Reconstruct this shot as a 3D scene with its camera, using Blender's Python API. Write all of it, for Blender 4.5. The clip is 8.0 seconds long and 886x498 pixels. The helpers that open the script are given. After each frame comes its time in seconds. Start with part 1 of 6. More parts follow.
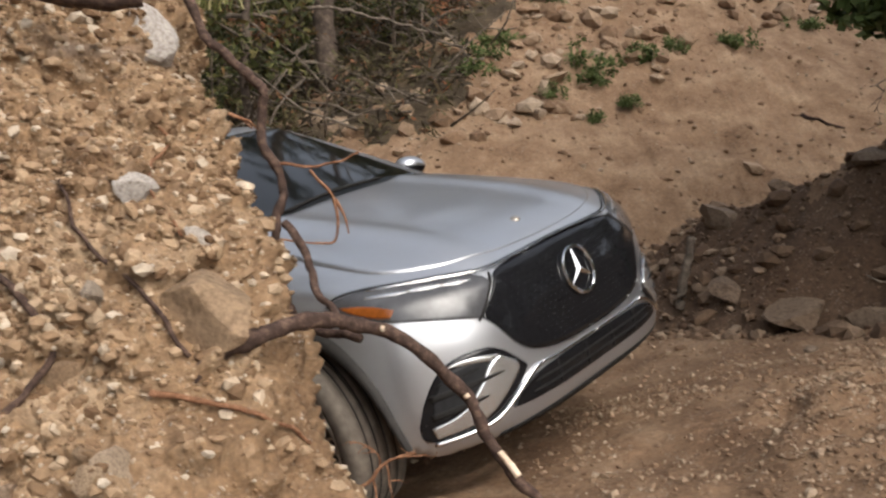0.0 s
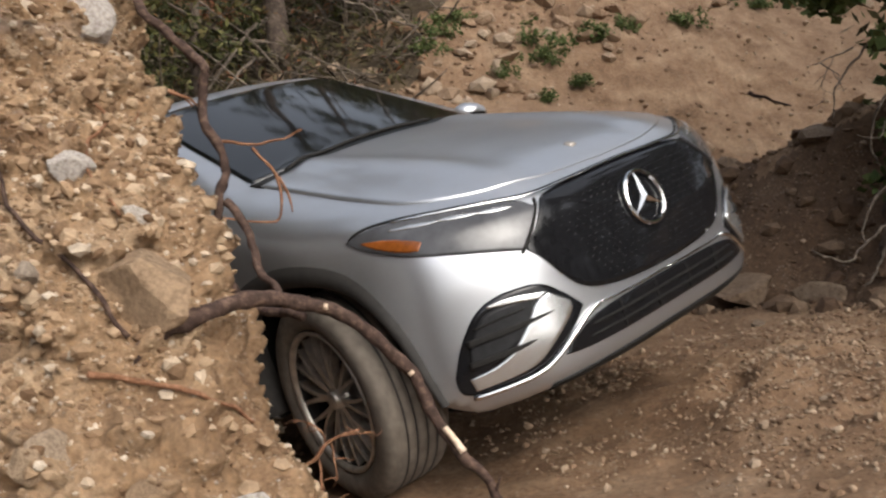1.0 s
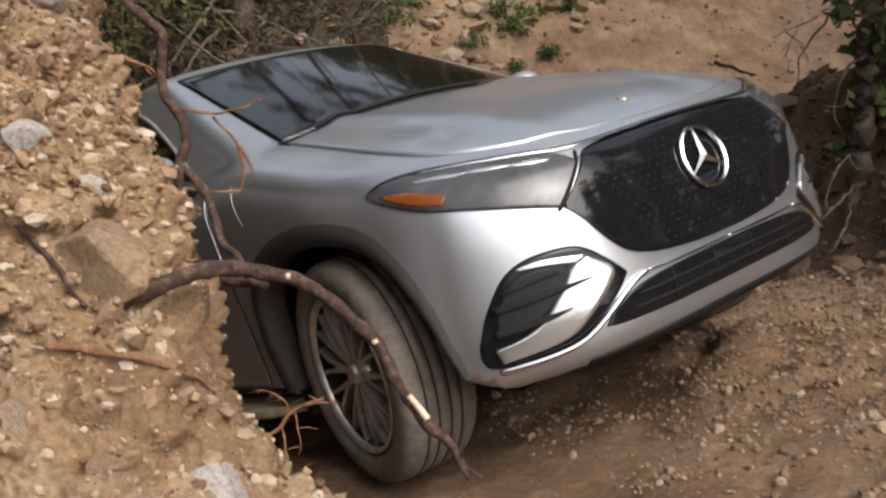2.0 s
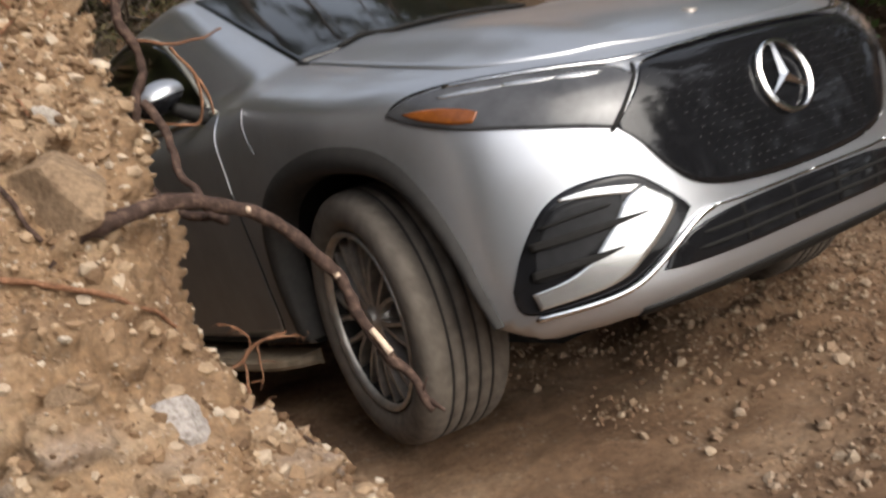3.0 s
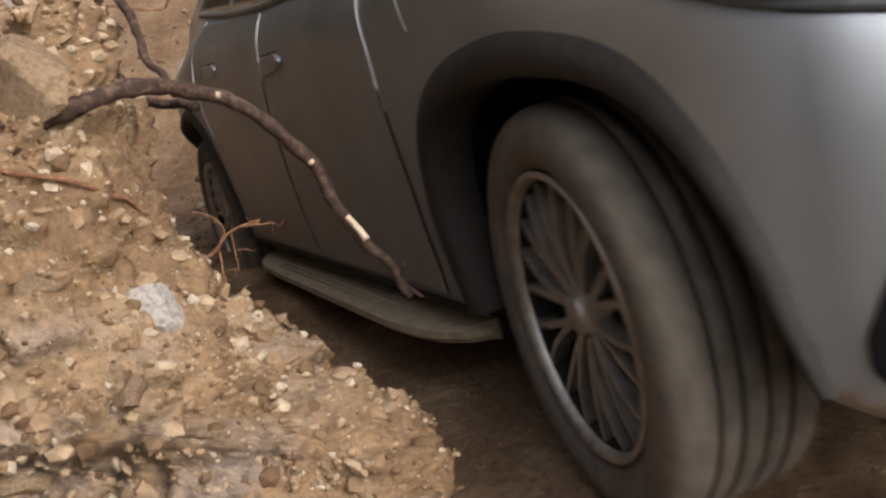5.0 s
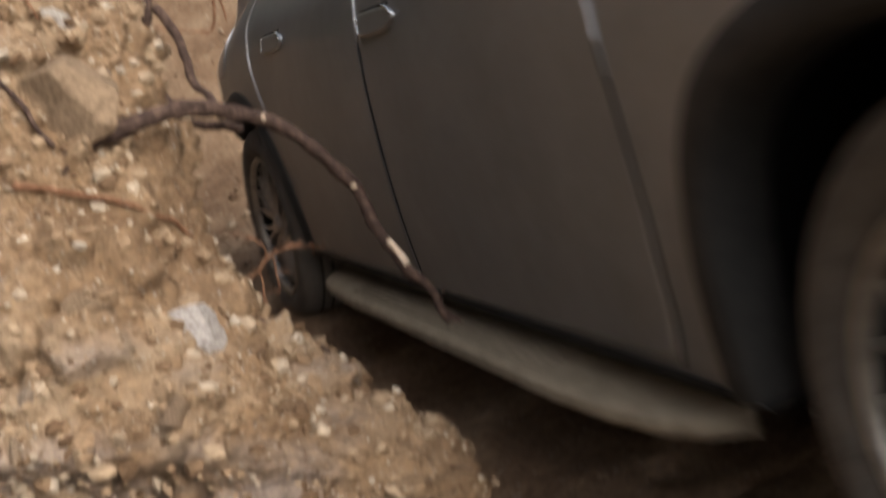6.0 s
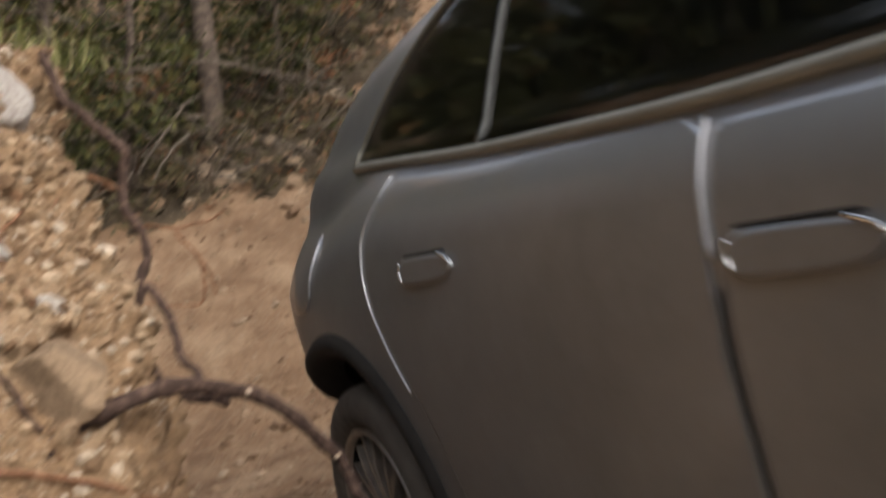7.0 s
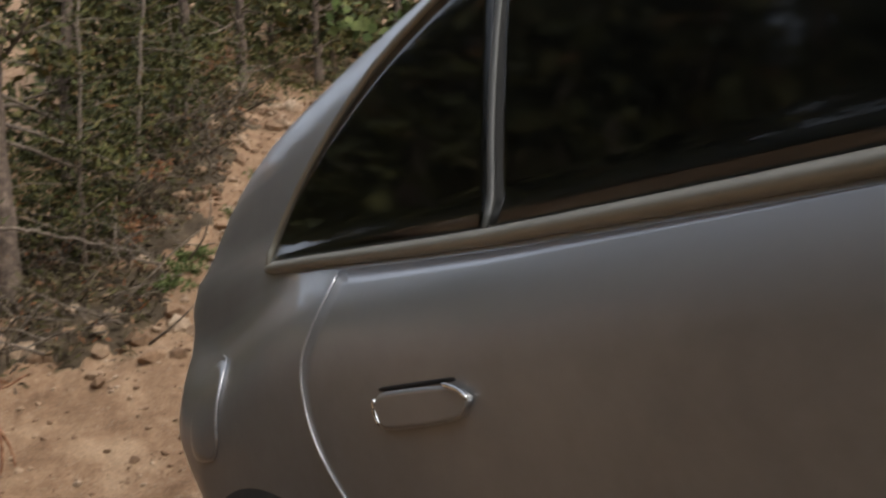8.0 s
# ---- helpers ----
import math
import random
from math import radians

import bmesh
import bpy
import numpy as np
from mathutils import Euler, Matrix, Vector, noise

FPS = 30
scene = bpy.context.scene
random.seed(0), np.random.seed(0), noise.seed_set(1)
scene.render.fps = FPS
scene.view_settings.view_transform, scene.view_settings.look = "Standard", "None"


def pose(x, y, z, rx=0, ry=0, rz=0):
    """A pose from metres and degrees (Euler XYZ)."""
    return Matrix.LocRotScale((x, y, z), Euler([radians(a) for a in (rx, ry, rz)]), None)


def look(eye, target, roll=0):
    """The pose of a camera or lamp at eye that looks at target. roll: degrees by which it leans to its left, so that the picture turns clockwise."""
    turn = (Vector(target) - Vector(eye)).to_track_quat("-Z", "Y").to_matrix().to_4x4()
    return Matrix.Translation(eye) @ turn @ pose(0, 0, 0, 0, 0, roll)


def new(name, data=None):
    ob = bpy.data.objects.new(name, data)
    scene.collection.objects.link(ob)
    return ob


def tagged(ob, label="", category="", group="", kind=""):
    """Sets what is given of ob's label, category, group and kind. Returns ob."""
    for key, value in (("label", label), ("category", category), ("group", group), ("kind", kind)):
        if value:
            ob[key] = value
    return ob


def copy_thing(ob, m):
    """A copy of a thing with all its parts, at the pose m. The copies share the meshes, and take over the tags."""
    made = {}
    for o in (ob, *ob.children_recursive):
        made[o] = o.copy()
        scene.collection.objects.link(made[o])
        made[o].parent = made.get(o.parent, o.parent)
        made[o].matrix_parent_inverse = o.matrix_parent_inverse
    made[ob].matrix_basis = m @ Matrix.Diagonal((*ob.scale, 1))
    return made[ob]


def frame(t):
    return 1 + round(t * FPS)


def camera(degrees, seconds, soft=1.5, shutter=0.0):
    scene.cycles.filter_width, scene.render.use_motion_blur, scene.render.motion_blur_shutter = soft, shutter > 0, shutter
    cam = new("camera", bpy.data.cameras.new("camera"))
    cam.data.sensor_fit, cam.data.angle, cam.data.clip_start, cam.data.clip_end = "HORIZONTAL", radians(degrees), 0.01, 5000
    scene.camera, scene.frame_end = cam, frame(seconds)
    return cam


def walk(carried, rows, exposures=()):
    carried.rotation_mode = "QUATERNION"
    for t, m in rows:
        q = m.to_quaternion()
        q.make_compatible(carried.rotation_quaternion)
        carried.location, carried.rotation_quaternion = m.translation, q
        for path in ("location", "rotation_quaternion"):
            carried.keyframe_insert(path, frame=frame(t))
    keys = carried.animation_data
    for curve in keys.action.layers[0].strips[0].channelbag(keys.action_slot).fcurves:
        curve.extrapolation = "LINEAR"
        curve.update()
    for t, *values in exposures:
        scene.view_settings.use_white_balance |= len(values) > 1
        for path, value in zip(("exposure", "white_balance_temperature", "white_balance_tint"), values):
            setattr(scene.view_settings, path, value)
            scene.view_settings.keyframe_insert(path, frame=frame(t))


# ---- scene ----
cam = camera(48.0, 8.0, soft=2.3, shutter=0.8)
PATH = [
    (0.0, pose(-0.000, -0.000, 1.500, 84.00, -0.00, 0.00)),
    (0.5, pose(0.016, -0.003, 1.498, 83.45, 0.10, -1.27)),
    (1.0, pose(0.027, 0.004, 1.491, 82.89, 0.27, -2.55)),
    (1.5, pose(0.038, 0.006, 1.485, 82.35, 0.43, -3.45)),
    (3.0, pose(0.055, 0.017, 1.466, 77.82, 0.26, -6.11)),
    (3.5, pose(0.068, 0.024, 1.447, 75.77, 0.27, -7.08)),
    (4.0, pose(0.068, 0.033, 1.433, 73.82, 0.21, -7.69)),
    (4.5, pose(0.070, 0.035, 1.424, 72.87, 0.25, -7.62)),
    (5.8, pose(0.051, 0.030, 1.428, 71.77, 0.79, -6.19)),
    (6.0, pose(0.040, 0.041, 1.433, 73.47, -0.01, -5.50)),
    (6.2, pose(0.041, 0.022, 1.456, 75.83, 0.24, -5.03)),
    (6.5, pose(0.042, 0.020, 1.487, 80.05, 0.18, -4.51)),
    (6.6, pose(0.047, 0.022, 1.503, 81.71, 0.74, -4.61)),
    (6.8, pose(0.059, 0.014, 1.510, 84.37, 1.44, -5.05)),
    (7.0, pose(0.069, -0.002, 1.516, 86.69, 1.50, -5.95)),
    (7.2, pose(0.078, 0.003, 1.517, 89.08, 1.75, -8.28)),
    (7.5, pose(0.062, 0.001, 1.498, 92.27, 2.56, -11.79)),
    (7.6, pose(0.063, -0.000, 1.498, 93.38, 2.78, -13.21)),
    (8.0, pose(0.056, -0.004, 1.488, 95.56, 3.69, -16.49)),
]
walk(cam, PATH)

# the car's way through the dip: front axle on the ground, nose along +x
CAR_ROWS = [
    (0.0, pose(0.122, 4.657, 0.117, 11.79, -9.61, -41.47)),
    (0.5, pose(0.355, 4.395, 0.256, 12.43, -11.52, -45.69)),
    (1.0, pose(0.580, 4.108, 0.336, 12.41, -11.98, -50.19)),
    (1.5, pose(0.730, 3.890, 0.362, 11.58, -12.20, -53.77)),
    (3.0, pose(1.030, 3.224, 0.424, 8.75, -13.81, -60.86)),
    (3.5, pose(1.165, 2.881, 0.465, 8.90, -12.77, -63.95)),
    (4.0, pose(1.285, 2.496, 0.480, 9.09, -12.30, -68.12)),
    (4.5, pose(1.386, 2.166, 0.502, 9.33, -11.67, -71.79)),
    (5.8, pose(1.609, 1.295, 0.695, 10.08, -10.83, -73.85)),
    (6.0, pose(1.658, 1.078, 0.747, 8.78, -10.15, -72.45)),
    (6.2, pose(1.737, 0.821, 0.793, 8.37, -9.86, -69.75)),
    (6.5, pose(1.877, 0.409, 0.846, 9.48, -9.46, -70.18)),
    (6.6, pose(1.934, 0.270, 0.854, 8.84, -9.44, -70.19)),
    (6.8, pose(2.048, 0.007, 0.862, 10.53, -8.02, -70.92)),
    (7.0, pose(2.135, -0.205, 0.871, 10.55, -7.70, -71.51)),
    (7.2, pose(2.207, -0.377, 0.865, 11.37, -6.71, -72.03)),
    (7.5, pose(2.247, -0.514, 0.849, 14.13, -5.60, -72.74)),
    (7.6, pose(2.266, -0.571, 0.853, 12.94, -5.77, -72.27)),
    (8.0, pose(2.328, -0.765, 0.862, 15.33, -4.50, -72.80)),
]
STEER = -8.0


# ---------------------------------------------------------------- light
world = bpy.data.worlds.new("sky")
scene.world = world
world.use_nodes = True
wn = world.node_tree
sky = wn.nodes.new("ShaderNodeTexSky")
sky.sky_type = "NISHITA"
sky.sun_disc = False
sky.sun_elevation = radians(44)
sky.sun_rotation = radians(147)
sky.air_density, sky.dust_density, sky.ozone_density = 1.0, 4.4, 1.0
# high thin cloud takes most of the blue out of the sky
cloud = wn.nodes.new("ShaderNodeHueSaturation")
cloud.inputs["Saturation"].default_value = 0.40
cloud.inputs["Value"].default_value = 1.30
wn.links.new(sky.outputs[0], cloud.inputs["Color"])
wn.links.new(cloud.outputs[0], wn.nodes["Background"].inputs[0])
wn.nodes["Background"].inputs[1].default_value = 0.15
sun_data = bpy.data.lights.new("sun", "SUN")
sun_data.energy = 0.8
sun_data.angle = radians(45)
sun_data.color = (1.0, 0.93, 0.83)
sun = new("sun", sun_data)
sun.matrix_world = look((2.75, -4.2, 4.85), (0, 0, 0))
scene.view_settings.exposure = 0.65


# ---------------------------------------------------------------- number helpers
def hash01(ix, iy, iz, seed):
    h = (ix * 374761393 + iy * 668265263 + iz * 2147483647 + seed * 1274126177) & 0xFFFFFFFF
    h = ((h ^ (h >> 13)) * 1274126177) & 0xFFFFFFFF
    h = ((h ^ (h >> 16)) * 1103515245) & 0xFFFFFFFF
    return ((h ^ (h >> 15)) & 0xFFFFFF) / float(0xFFFFFF)


def vnoise(p, seed=0):
    """Smooth value noise in -1..1 at points p (n, 3)."""
    p = np.asarray(p, float)
    i = np.floor(p).astype(np.int64)
    f = p - i
    f = f * f * f * (f * (f * 6 - 15) + 10)
    out = 0
    for dx in (0, 1):
        for dy in (0, 1):
            for dz in (0, 1):
                w = (f[..., 0] if dx else 1 - f[..., 0]) * (f[..., 1] if dy else 1 - f[..., 1]) * (f[..., 2] if dz else 1 - f[..., 2])
                out = out + w * hash01(i[..., 0] + dx, i[..., 1] + dy, i[..., 2] + dz, seed)
    return out * 2 - 1


def fbm(p, scale, octaves=4, seed=0, gain=0.5):
    p = np.asarray(p, float) * scale
    out, amp = 0, 1.0
    for k in range(octaves):
        out = out + amp * vnoise(p + 17.3 * k, seed + k)
        p, amp = p * 2.03, amp * gain
    return out


def clods(p, scale, seed=0):
    """Broken lumps: (tone of the nearest cell 0..1, distance to its edge) at points p (n, 3)."""
    q = np.asarray(p, float) * scale
    i = np.floor(q).astype(np.int64)
    f1 = np.full(q.shape[:-1], 9.0)
    f2 = f1.copy()
    tone = np.zeros(q.shape[:-1])
    for dx in (-1, 0, 1):
        for dy in (-1, 0, 1):
            for dz in (-1, 0, 1):
                c = i + (dx, dy, dz)
                at = [c[..., k] + hash01(c[..., 0], c[..., 1], c[..., 2], seed + 31 * k) for k in range(3)]
                r = np.sqrt(sum((q[..., k] - at[k]) ** 2 for k in range(3)))
                tone = np.where(r < f1, hash01(c[..., 0], c[..., 1], c[..., 2], seed + 101), tone)
                f2 = np.where(r < f1, f1, np.minimum(f2, r))
                f1 = np.minimum(f1, r)
    return tone, f2 - f1


def smax(a, b, k):
    h = np.clip(0.5 + 0.5 * (a - b) / k, 0, 1)
    return b * (1 - h) + a * h + k * h * (1 - h)


def smin(a, b, k):
    return -smax(-a, -b, k)


def sstep(a, b, x):
    t = np.clip((x - a) / (b - a), 0, 1)
    return t * t * (3 - 2 * t)


def grid_mesh(name, pts, closed_v=False):
    """A sheet mesh from points (nu, nv, 3)."""
    nu, nv, _ = pts.shape
    idx = np.arange(nu * nv).reshape(nu, nv)
    if closed_v:
        nxt = np.roll(idx, -1, axis=1)
        faces = np.stack([idx[:-1], idx[1:], nxt[1:], nxt[:-1]], -1).reshape(-1, 4)
    else:
        faces = np.stack([idx[:-1, :-1], idx[1:, :-1], idx[1:, 1:], idx[:-1, 1:]], -1).reshape(-1, 4)
    me = bpy.data.meshes.new(name)
    me.from_pydata(pts.reshape(-1, 3).tolist(), [], faces.tolist())
    me.polygons.foreach_set("use_smooth", [True] * len(me.polygons))
    me.update()
    return me


def mesh_of(name, verts, faces, smooth=True):
    me = bpy.data.meshes.new(name)
    me.from_pydata([tuple(v) for v in verts], [], [tuple(f) for f in faces])
    me.polygons.foreach_set("use_smooth", [smooth] * len(me.polygons))
    me.update()
    return me


def put(name, me, mat, parent=None, label=""):
    ob = new(name, me)
    if mat and not me.materials:
        me.materials.append(mat)
    if parent:
        ob.parent = parent
    if label:
        ob["label"] = label
    return ob


def bm_put(name, bm, mat, parent=None, label="", smooth=True):
    bmesh.ops.recalc_face_normals(bm, faces=bm.faces)
    me = bpy.data.meshes.new(name)
    bm.to_mesh(me)
    bm.free()
    me.polygons.foreach_set("use_smooth", [smooth] * len(me.polygons))
    return put(name, me, mat, parent, label)


# ---------------------------------------------------------------- materials
def material(name, base, rough=0.6, metal=0.0):
    m = bpy.data.materials.new(name)
    m.use_nodes = True
    b = m.node_tree.nodes["Principled BSDF"]
    b.inputs["Base Color"].default_value = (*base, 1)
    b.inputs["Roughness"].default_value = rough
    b.inputs["Metallic"].default_value = metal
    return m, m.node_tree, b


def noise_node(nt, scale, detail=6, rough=0.6, space="Object"):
    co = nt.nodes.new("ShaderNodeTexCoord")
    n = nt.nodes.new("ShaderNodeTexNoise")
    n.inputs["Scale"].default_value = scale
    n.inputs["Detail"].default_value = detail
    n.inputs["Roughness"].default_value = rough
    nt.links.new(co.outputs[space], n.inputs["Vector"])
    return n


def ramp(nt, src, stops):
    r = nt.nodes.new("ShaderNodeValToRGB")
    el = r.color_ramp.elements
    while len(el) < len(stops):
        el.new(0.5)
    for e, (pos, col) in zip(el, stops):
        e.position, e.color = pos, (*col, 1)
    nt.links.new(src, r.inputs[0])
    return r


def mix_col(nt, fac, a, b, mode="MIX"):
    m = nt.nodes.new("ShaderNodeMix")
    m.data_type, m.blend_type = "RGBA", mode
    for sock, val in ((m.inputs[0], fac), (m.inputs[6], a), (m.inputs[7], b)):
        if isinstance(val, bpy.types.NodeSocket):
            nt.links.new(val, sock)
        elif isinstance(val, tuple):
            sock.default_value = (*val, 1)
        else:
            sock.default_value = val
    return m.outputs[2]


def bump(nt, b, src, strength=0.5, dist=0.01):
    n = nt.nodes.new("ShaderNodeBump")
    n.inputs["Strength"].default_value = strength
    n.inputs["Distance"].default_value = dist
    nt.links.new(src, n.inputs["Height"])
    nt.links.new(n.outputs[0], b.inputs["Normal"])
    return n


def dirt_material(name, dark, mid, light, scale=1.0, pebbles=0.5, ash=None):
    """Stony soil: large patches of damp and dry, gravel specks, fine relief."""
    m, nt, b = material(name, mid, 0.95)
    big = noise_node(nt, 2.2 * scale, 5, 0.65)
    fine = noise_node(nt, 38 * scale, 8, 0.7)
    c1 = ramp(nt, big.outputs[0], [(0.30, dark), (0.52, mid), (0.72, light)])
    c2 = ramp(nt, fine.outputs[0], [(0.28, (0.42, 0.38, 0.33)), (0.5, (0.9, 0.9, 0.9)), (0.75, (1.35, 1.3, 1.2))])
    base = c1.outputs[0]
    if ash:
        g = noise_node(nt, 2.6 * scale, 4, 0.6, "Generated")
        g.inputs["Scale"].default_value = 7.0
        gr = ramp(nt, g.outputs[0], [(0.57, (0, 0, 0)), (0.68, (0.8, 0.8, 0.8))])
        base = mix_col(nt, gr.outputs[0], base, ash)
    col = mix_col(nt, 0.85, base, c2.outputs[0], "MULTIPLY")
    vo = nt.nodes.new("ShaderNodeTexVoronoi")
    vo.inputs["Scale"].default_value = 55 * scale
    co = nt.nodes.new("ShaderNodeTexCoord")
    nt.links.new(co.outputs["Object"], vo.inputs["Vector"])
    speck = ramp(nt, vo.outputs["Distance"], [(0.0, (1, 1, 1)), (0.35, (0.25, 0.25, 0.25)), (0.5, (0, 0, 0))])
    keep = noise_node(nt, 14 * scale, 3, 0.5)
    kr = ramp(nt, keep.outputs[0], [(0.48, (0, 0, 0)), (0.62, (pebbles, pebbles, pebbles))])
    fac = mix_col(nt, 1.0, speck.outputs[0], kr.outputs[0], "MULTIPLY")
    tint = ramp(nt, vo.outputs["Color"], [(0.2, (0.30, 0.19, 0.11)), (0.55, (0.45, 0.34, 0.24)), (0.85, (0.5, 0.46, 0.41))])
    col = mix_col(nt, fac, col, tint.outputs[0])
    nt.links.new(col, b.inputs["Base Color"])
    add = nt.nodes.new("ShaderNodeMath")
    add.operation = "ADD"
    nt.links.new(fine.outputs[0], add.inputs[0])
    nt.links.new(fac, add.inputs[1])
    bump(nt, b, add.outputs[0], 0.8, 0.012)
    b.inputs["Specular IOR Level"].default_value = 0.2
    return m


def stone_material(name, a, c, e):
    m, nt, b = material(name, a, 0.9)
    oi = nt.nodes.new("ShaderNodeObjectInfo")
    tone = ramp(nt, oi.outputs["Random"], [(0.0, a), (0.4, c), (0.75, e), (1.0, a)])
    n = noise_node(nt, 9, 7, 0.65)
    f = ramp(nt, n.outputs[0], [(0.3, (0.5, 0.46, 0.42)), (0.55, (1, 1, 1)), (0.75, (1.3, 1.25, 1.15))])
    nt.links.new(mix_col(nt, 1.0, tone.outputs[0], f.outputs[0], "MULTIPLY"), b.inputs["Base Color"])
    n2 = noise_node(nt, 30, 8, 0.7)
    bump(nt, b, n2.outputs[0], 0.7, 0.01)
    b.inputs["Specular IOR Level"].default_value = 0.25
    return m


def island_material(name, stops, rough=0.9):
    """Loose small pieces, each with a tone of its own."""
    m, nt, b = material(name, stops[0][1], rough)
    g = nt.nodes.new("ShaderNodeNewGeometry")
    tone = ramp(nt, g.outputs["Random Per Island"], stops)
    n = noise_node(nt, 40, 4, 0.6)
    f = ramp(nt, n.outputs[0], [(0.3, (0.7, 0.7, 0.7)), (0.7, (1.2, 1.2, 1.2))])
    nt.links.new(mix_col(nt, 1.0, tone.outputs[0], f.outputs[0], "MULTIPLY"), b.inputs["Base Color"])
    b.inputs["Specular IOR Level"].default_value = 0.2
    return m


M_ROAD = dirt_material("track_soil", (0.124, 0.072, 0.042), (0.208, 0.130, 0.078), (0.312, 0.216, 0.140))
M_BANK = dirt_material("bank_soil", (0.140, 0.081, 0.044), (0.278, 0.178, 0.103), (0.415, 0.305, 0.203), 1.6, 0.9, (0.344, 0.288, 0.256))
M_UPPER = dirt_material("upper_track_soil", (0.140, 0.083, 0.047), (0.228, 0.145, 0.088), (0.315, 0.220, 0.142))
# soil of the cut bank, with the tree's shade put into its colour
M_CUT = dirt_material("shaded_cut_soil", (0.066, 0.039, 0.024), (0.108, 0.067, 0.042), (0.160, 0.106, 0.069))
M_LITTER = dirt_material("forest_litter", (0.030, 0.022, 0.014), (0.065, 0.048, 0.030), (0.12, 0.085, 0.05), 1.5, 0.2)
M_STONE = stone_material("bank_stone", (0.262, 0.172, 0.105), (0.345, 0.245, 0.158), (0.335, 0.272, 0.215))
M_QUARTZ = stone_material("pale_quartz", (0.458, 0.405, 0.352), (0.528, 0.484, 0.431), (0.440, 0.396, 0.361))
M_ROCK = stone_material("track_stone", (0.240, 0.148, 0.088), (0.304, 0.208, 0.132), (0.352, 0.272, 0.200))
# track stone darkened to carry the shade on the cut bank
M_ROCKSHADE = stone_material("shaded_cut_stone", (0.135, 0.084, 0.054), (0.175, 0.118, 0.077), (0.20, 0.15, 0.108))
M_GRAVEL = island_material("gravel", [(0.0, (0.130, 0.079, 0.047)), (0.35, (0.196, 0.125, 0.077)), (0.7, (0.258, 0.178, 0.117)), (1.0, (0.335, 0.258, 0.184))])
M_BANKGRAVEL = island_material("bank_gravel", [(0.0, (0.120, 0.070, 0.038)), (0.45, (0.255, 0.166, 0.098)), (0.8, (0.365, 0.262, 0.168)), (1.0, (0.46, 0.385, 0.300))])
# gravel of the cut face, its shade painted in as well
M_CUTGRAVEL = island_material("shaded_cut_gravel", [(0.0, (0.07, 0.041, 0.025)), (0.5, (0.125, 0.079, 0.049)), (1.0, (0.19, 0.135, 0.093))])


def bark(name, a, c, scale=30):
    m, nt, b = material(name, a, 0.9)
    n = noise_node(nt, scale, 7, 0.7)
    r = ramp(nt, n.outputs[0], [(0.3, tuple(v * 0.45 for v in a)), (0.5, a), (0.7, c)])
    nt.links.new(r.outputs[0], b.inputs["Base Color"])
    bump(nt, b, n.outputs[0], 0.9, 0.006)
    b.inputs["Specular IOR Level"].default_value = 0.25
    return m


M_ROOT = bark("root_bark", (0.055, 0.033, 0.025), (0.155, 0.098, 0.072), 45)
M_ROOTLET = bark("rootlet_bark", (0.20, 0.095, 0.05), (0.36, 0.2, 0.12), 60)
M_PEELED = bark("peeled_wood", (0.62, 0.47, 0.34), (0.75, 0.62, 0.48), 40)
M_TRUNK = bark("trunk_bark", (0.075, 0.055, 0.042), (0.17, 0.13, 0.10), 12)
M_DEAD = bark("dead_wood", (0.110, 0.087, 0.067), (0.24, 0.195, 0.152), 20)
M_NEEDLE = island_material("pine_needles", [(0.0, (0.020, 0.023, 0.009)), (0.4, (0.044, 0.048, 0.015)), (0.75, (0.084, 0.082, 0.023)), (0.93, (0.12, 0.10, 0.036)), (1.0, (0.15, 0.070, 0.028))], 0.7)
M_BRUSH = island_material("dry_brush", [(0.0, (0.026, 0.019, 0.013)), (0.35, (0.062, 0.045, 0.028)), (0.75, (0.075, 0.066, 0.027)), (0.93, (0.115, 0.09, 0.052)), (1.0, (0.23, 0.085, 0.038))], 0.85)
M_HERB = island_material("low_herbs", [(0.0, (0.045, 0.066, 0.018)), (0.5, (0.075, 0.102, 0.030)), (1.0, (0.125, 0.145, 0.052))], 0.8)
M_GRASS = island_material("long_grass", [(0.0, (0.10, 0.12, 0.03)), (0.5, (0.22, 0.22, 0.08)), (1.0, (0.38, 0.33, 0.17))], 0.7)


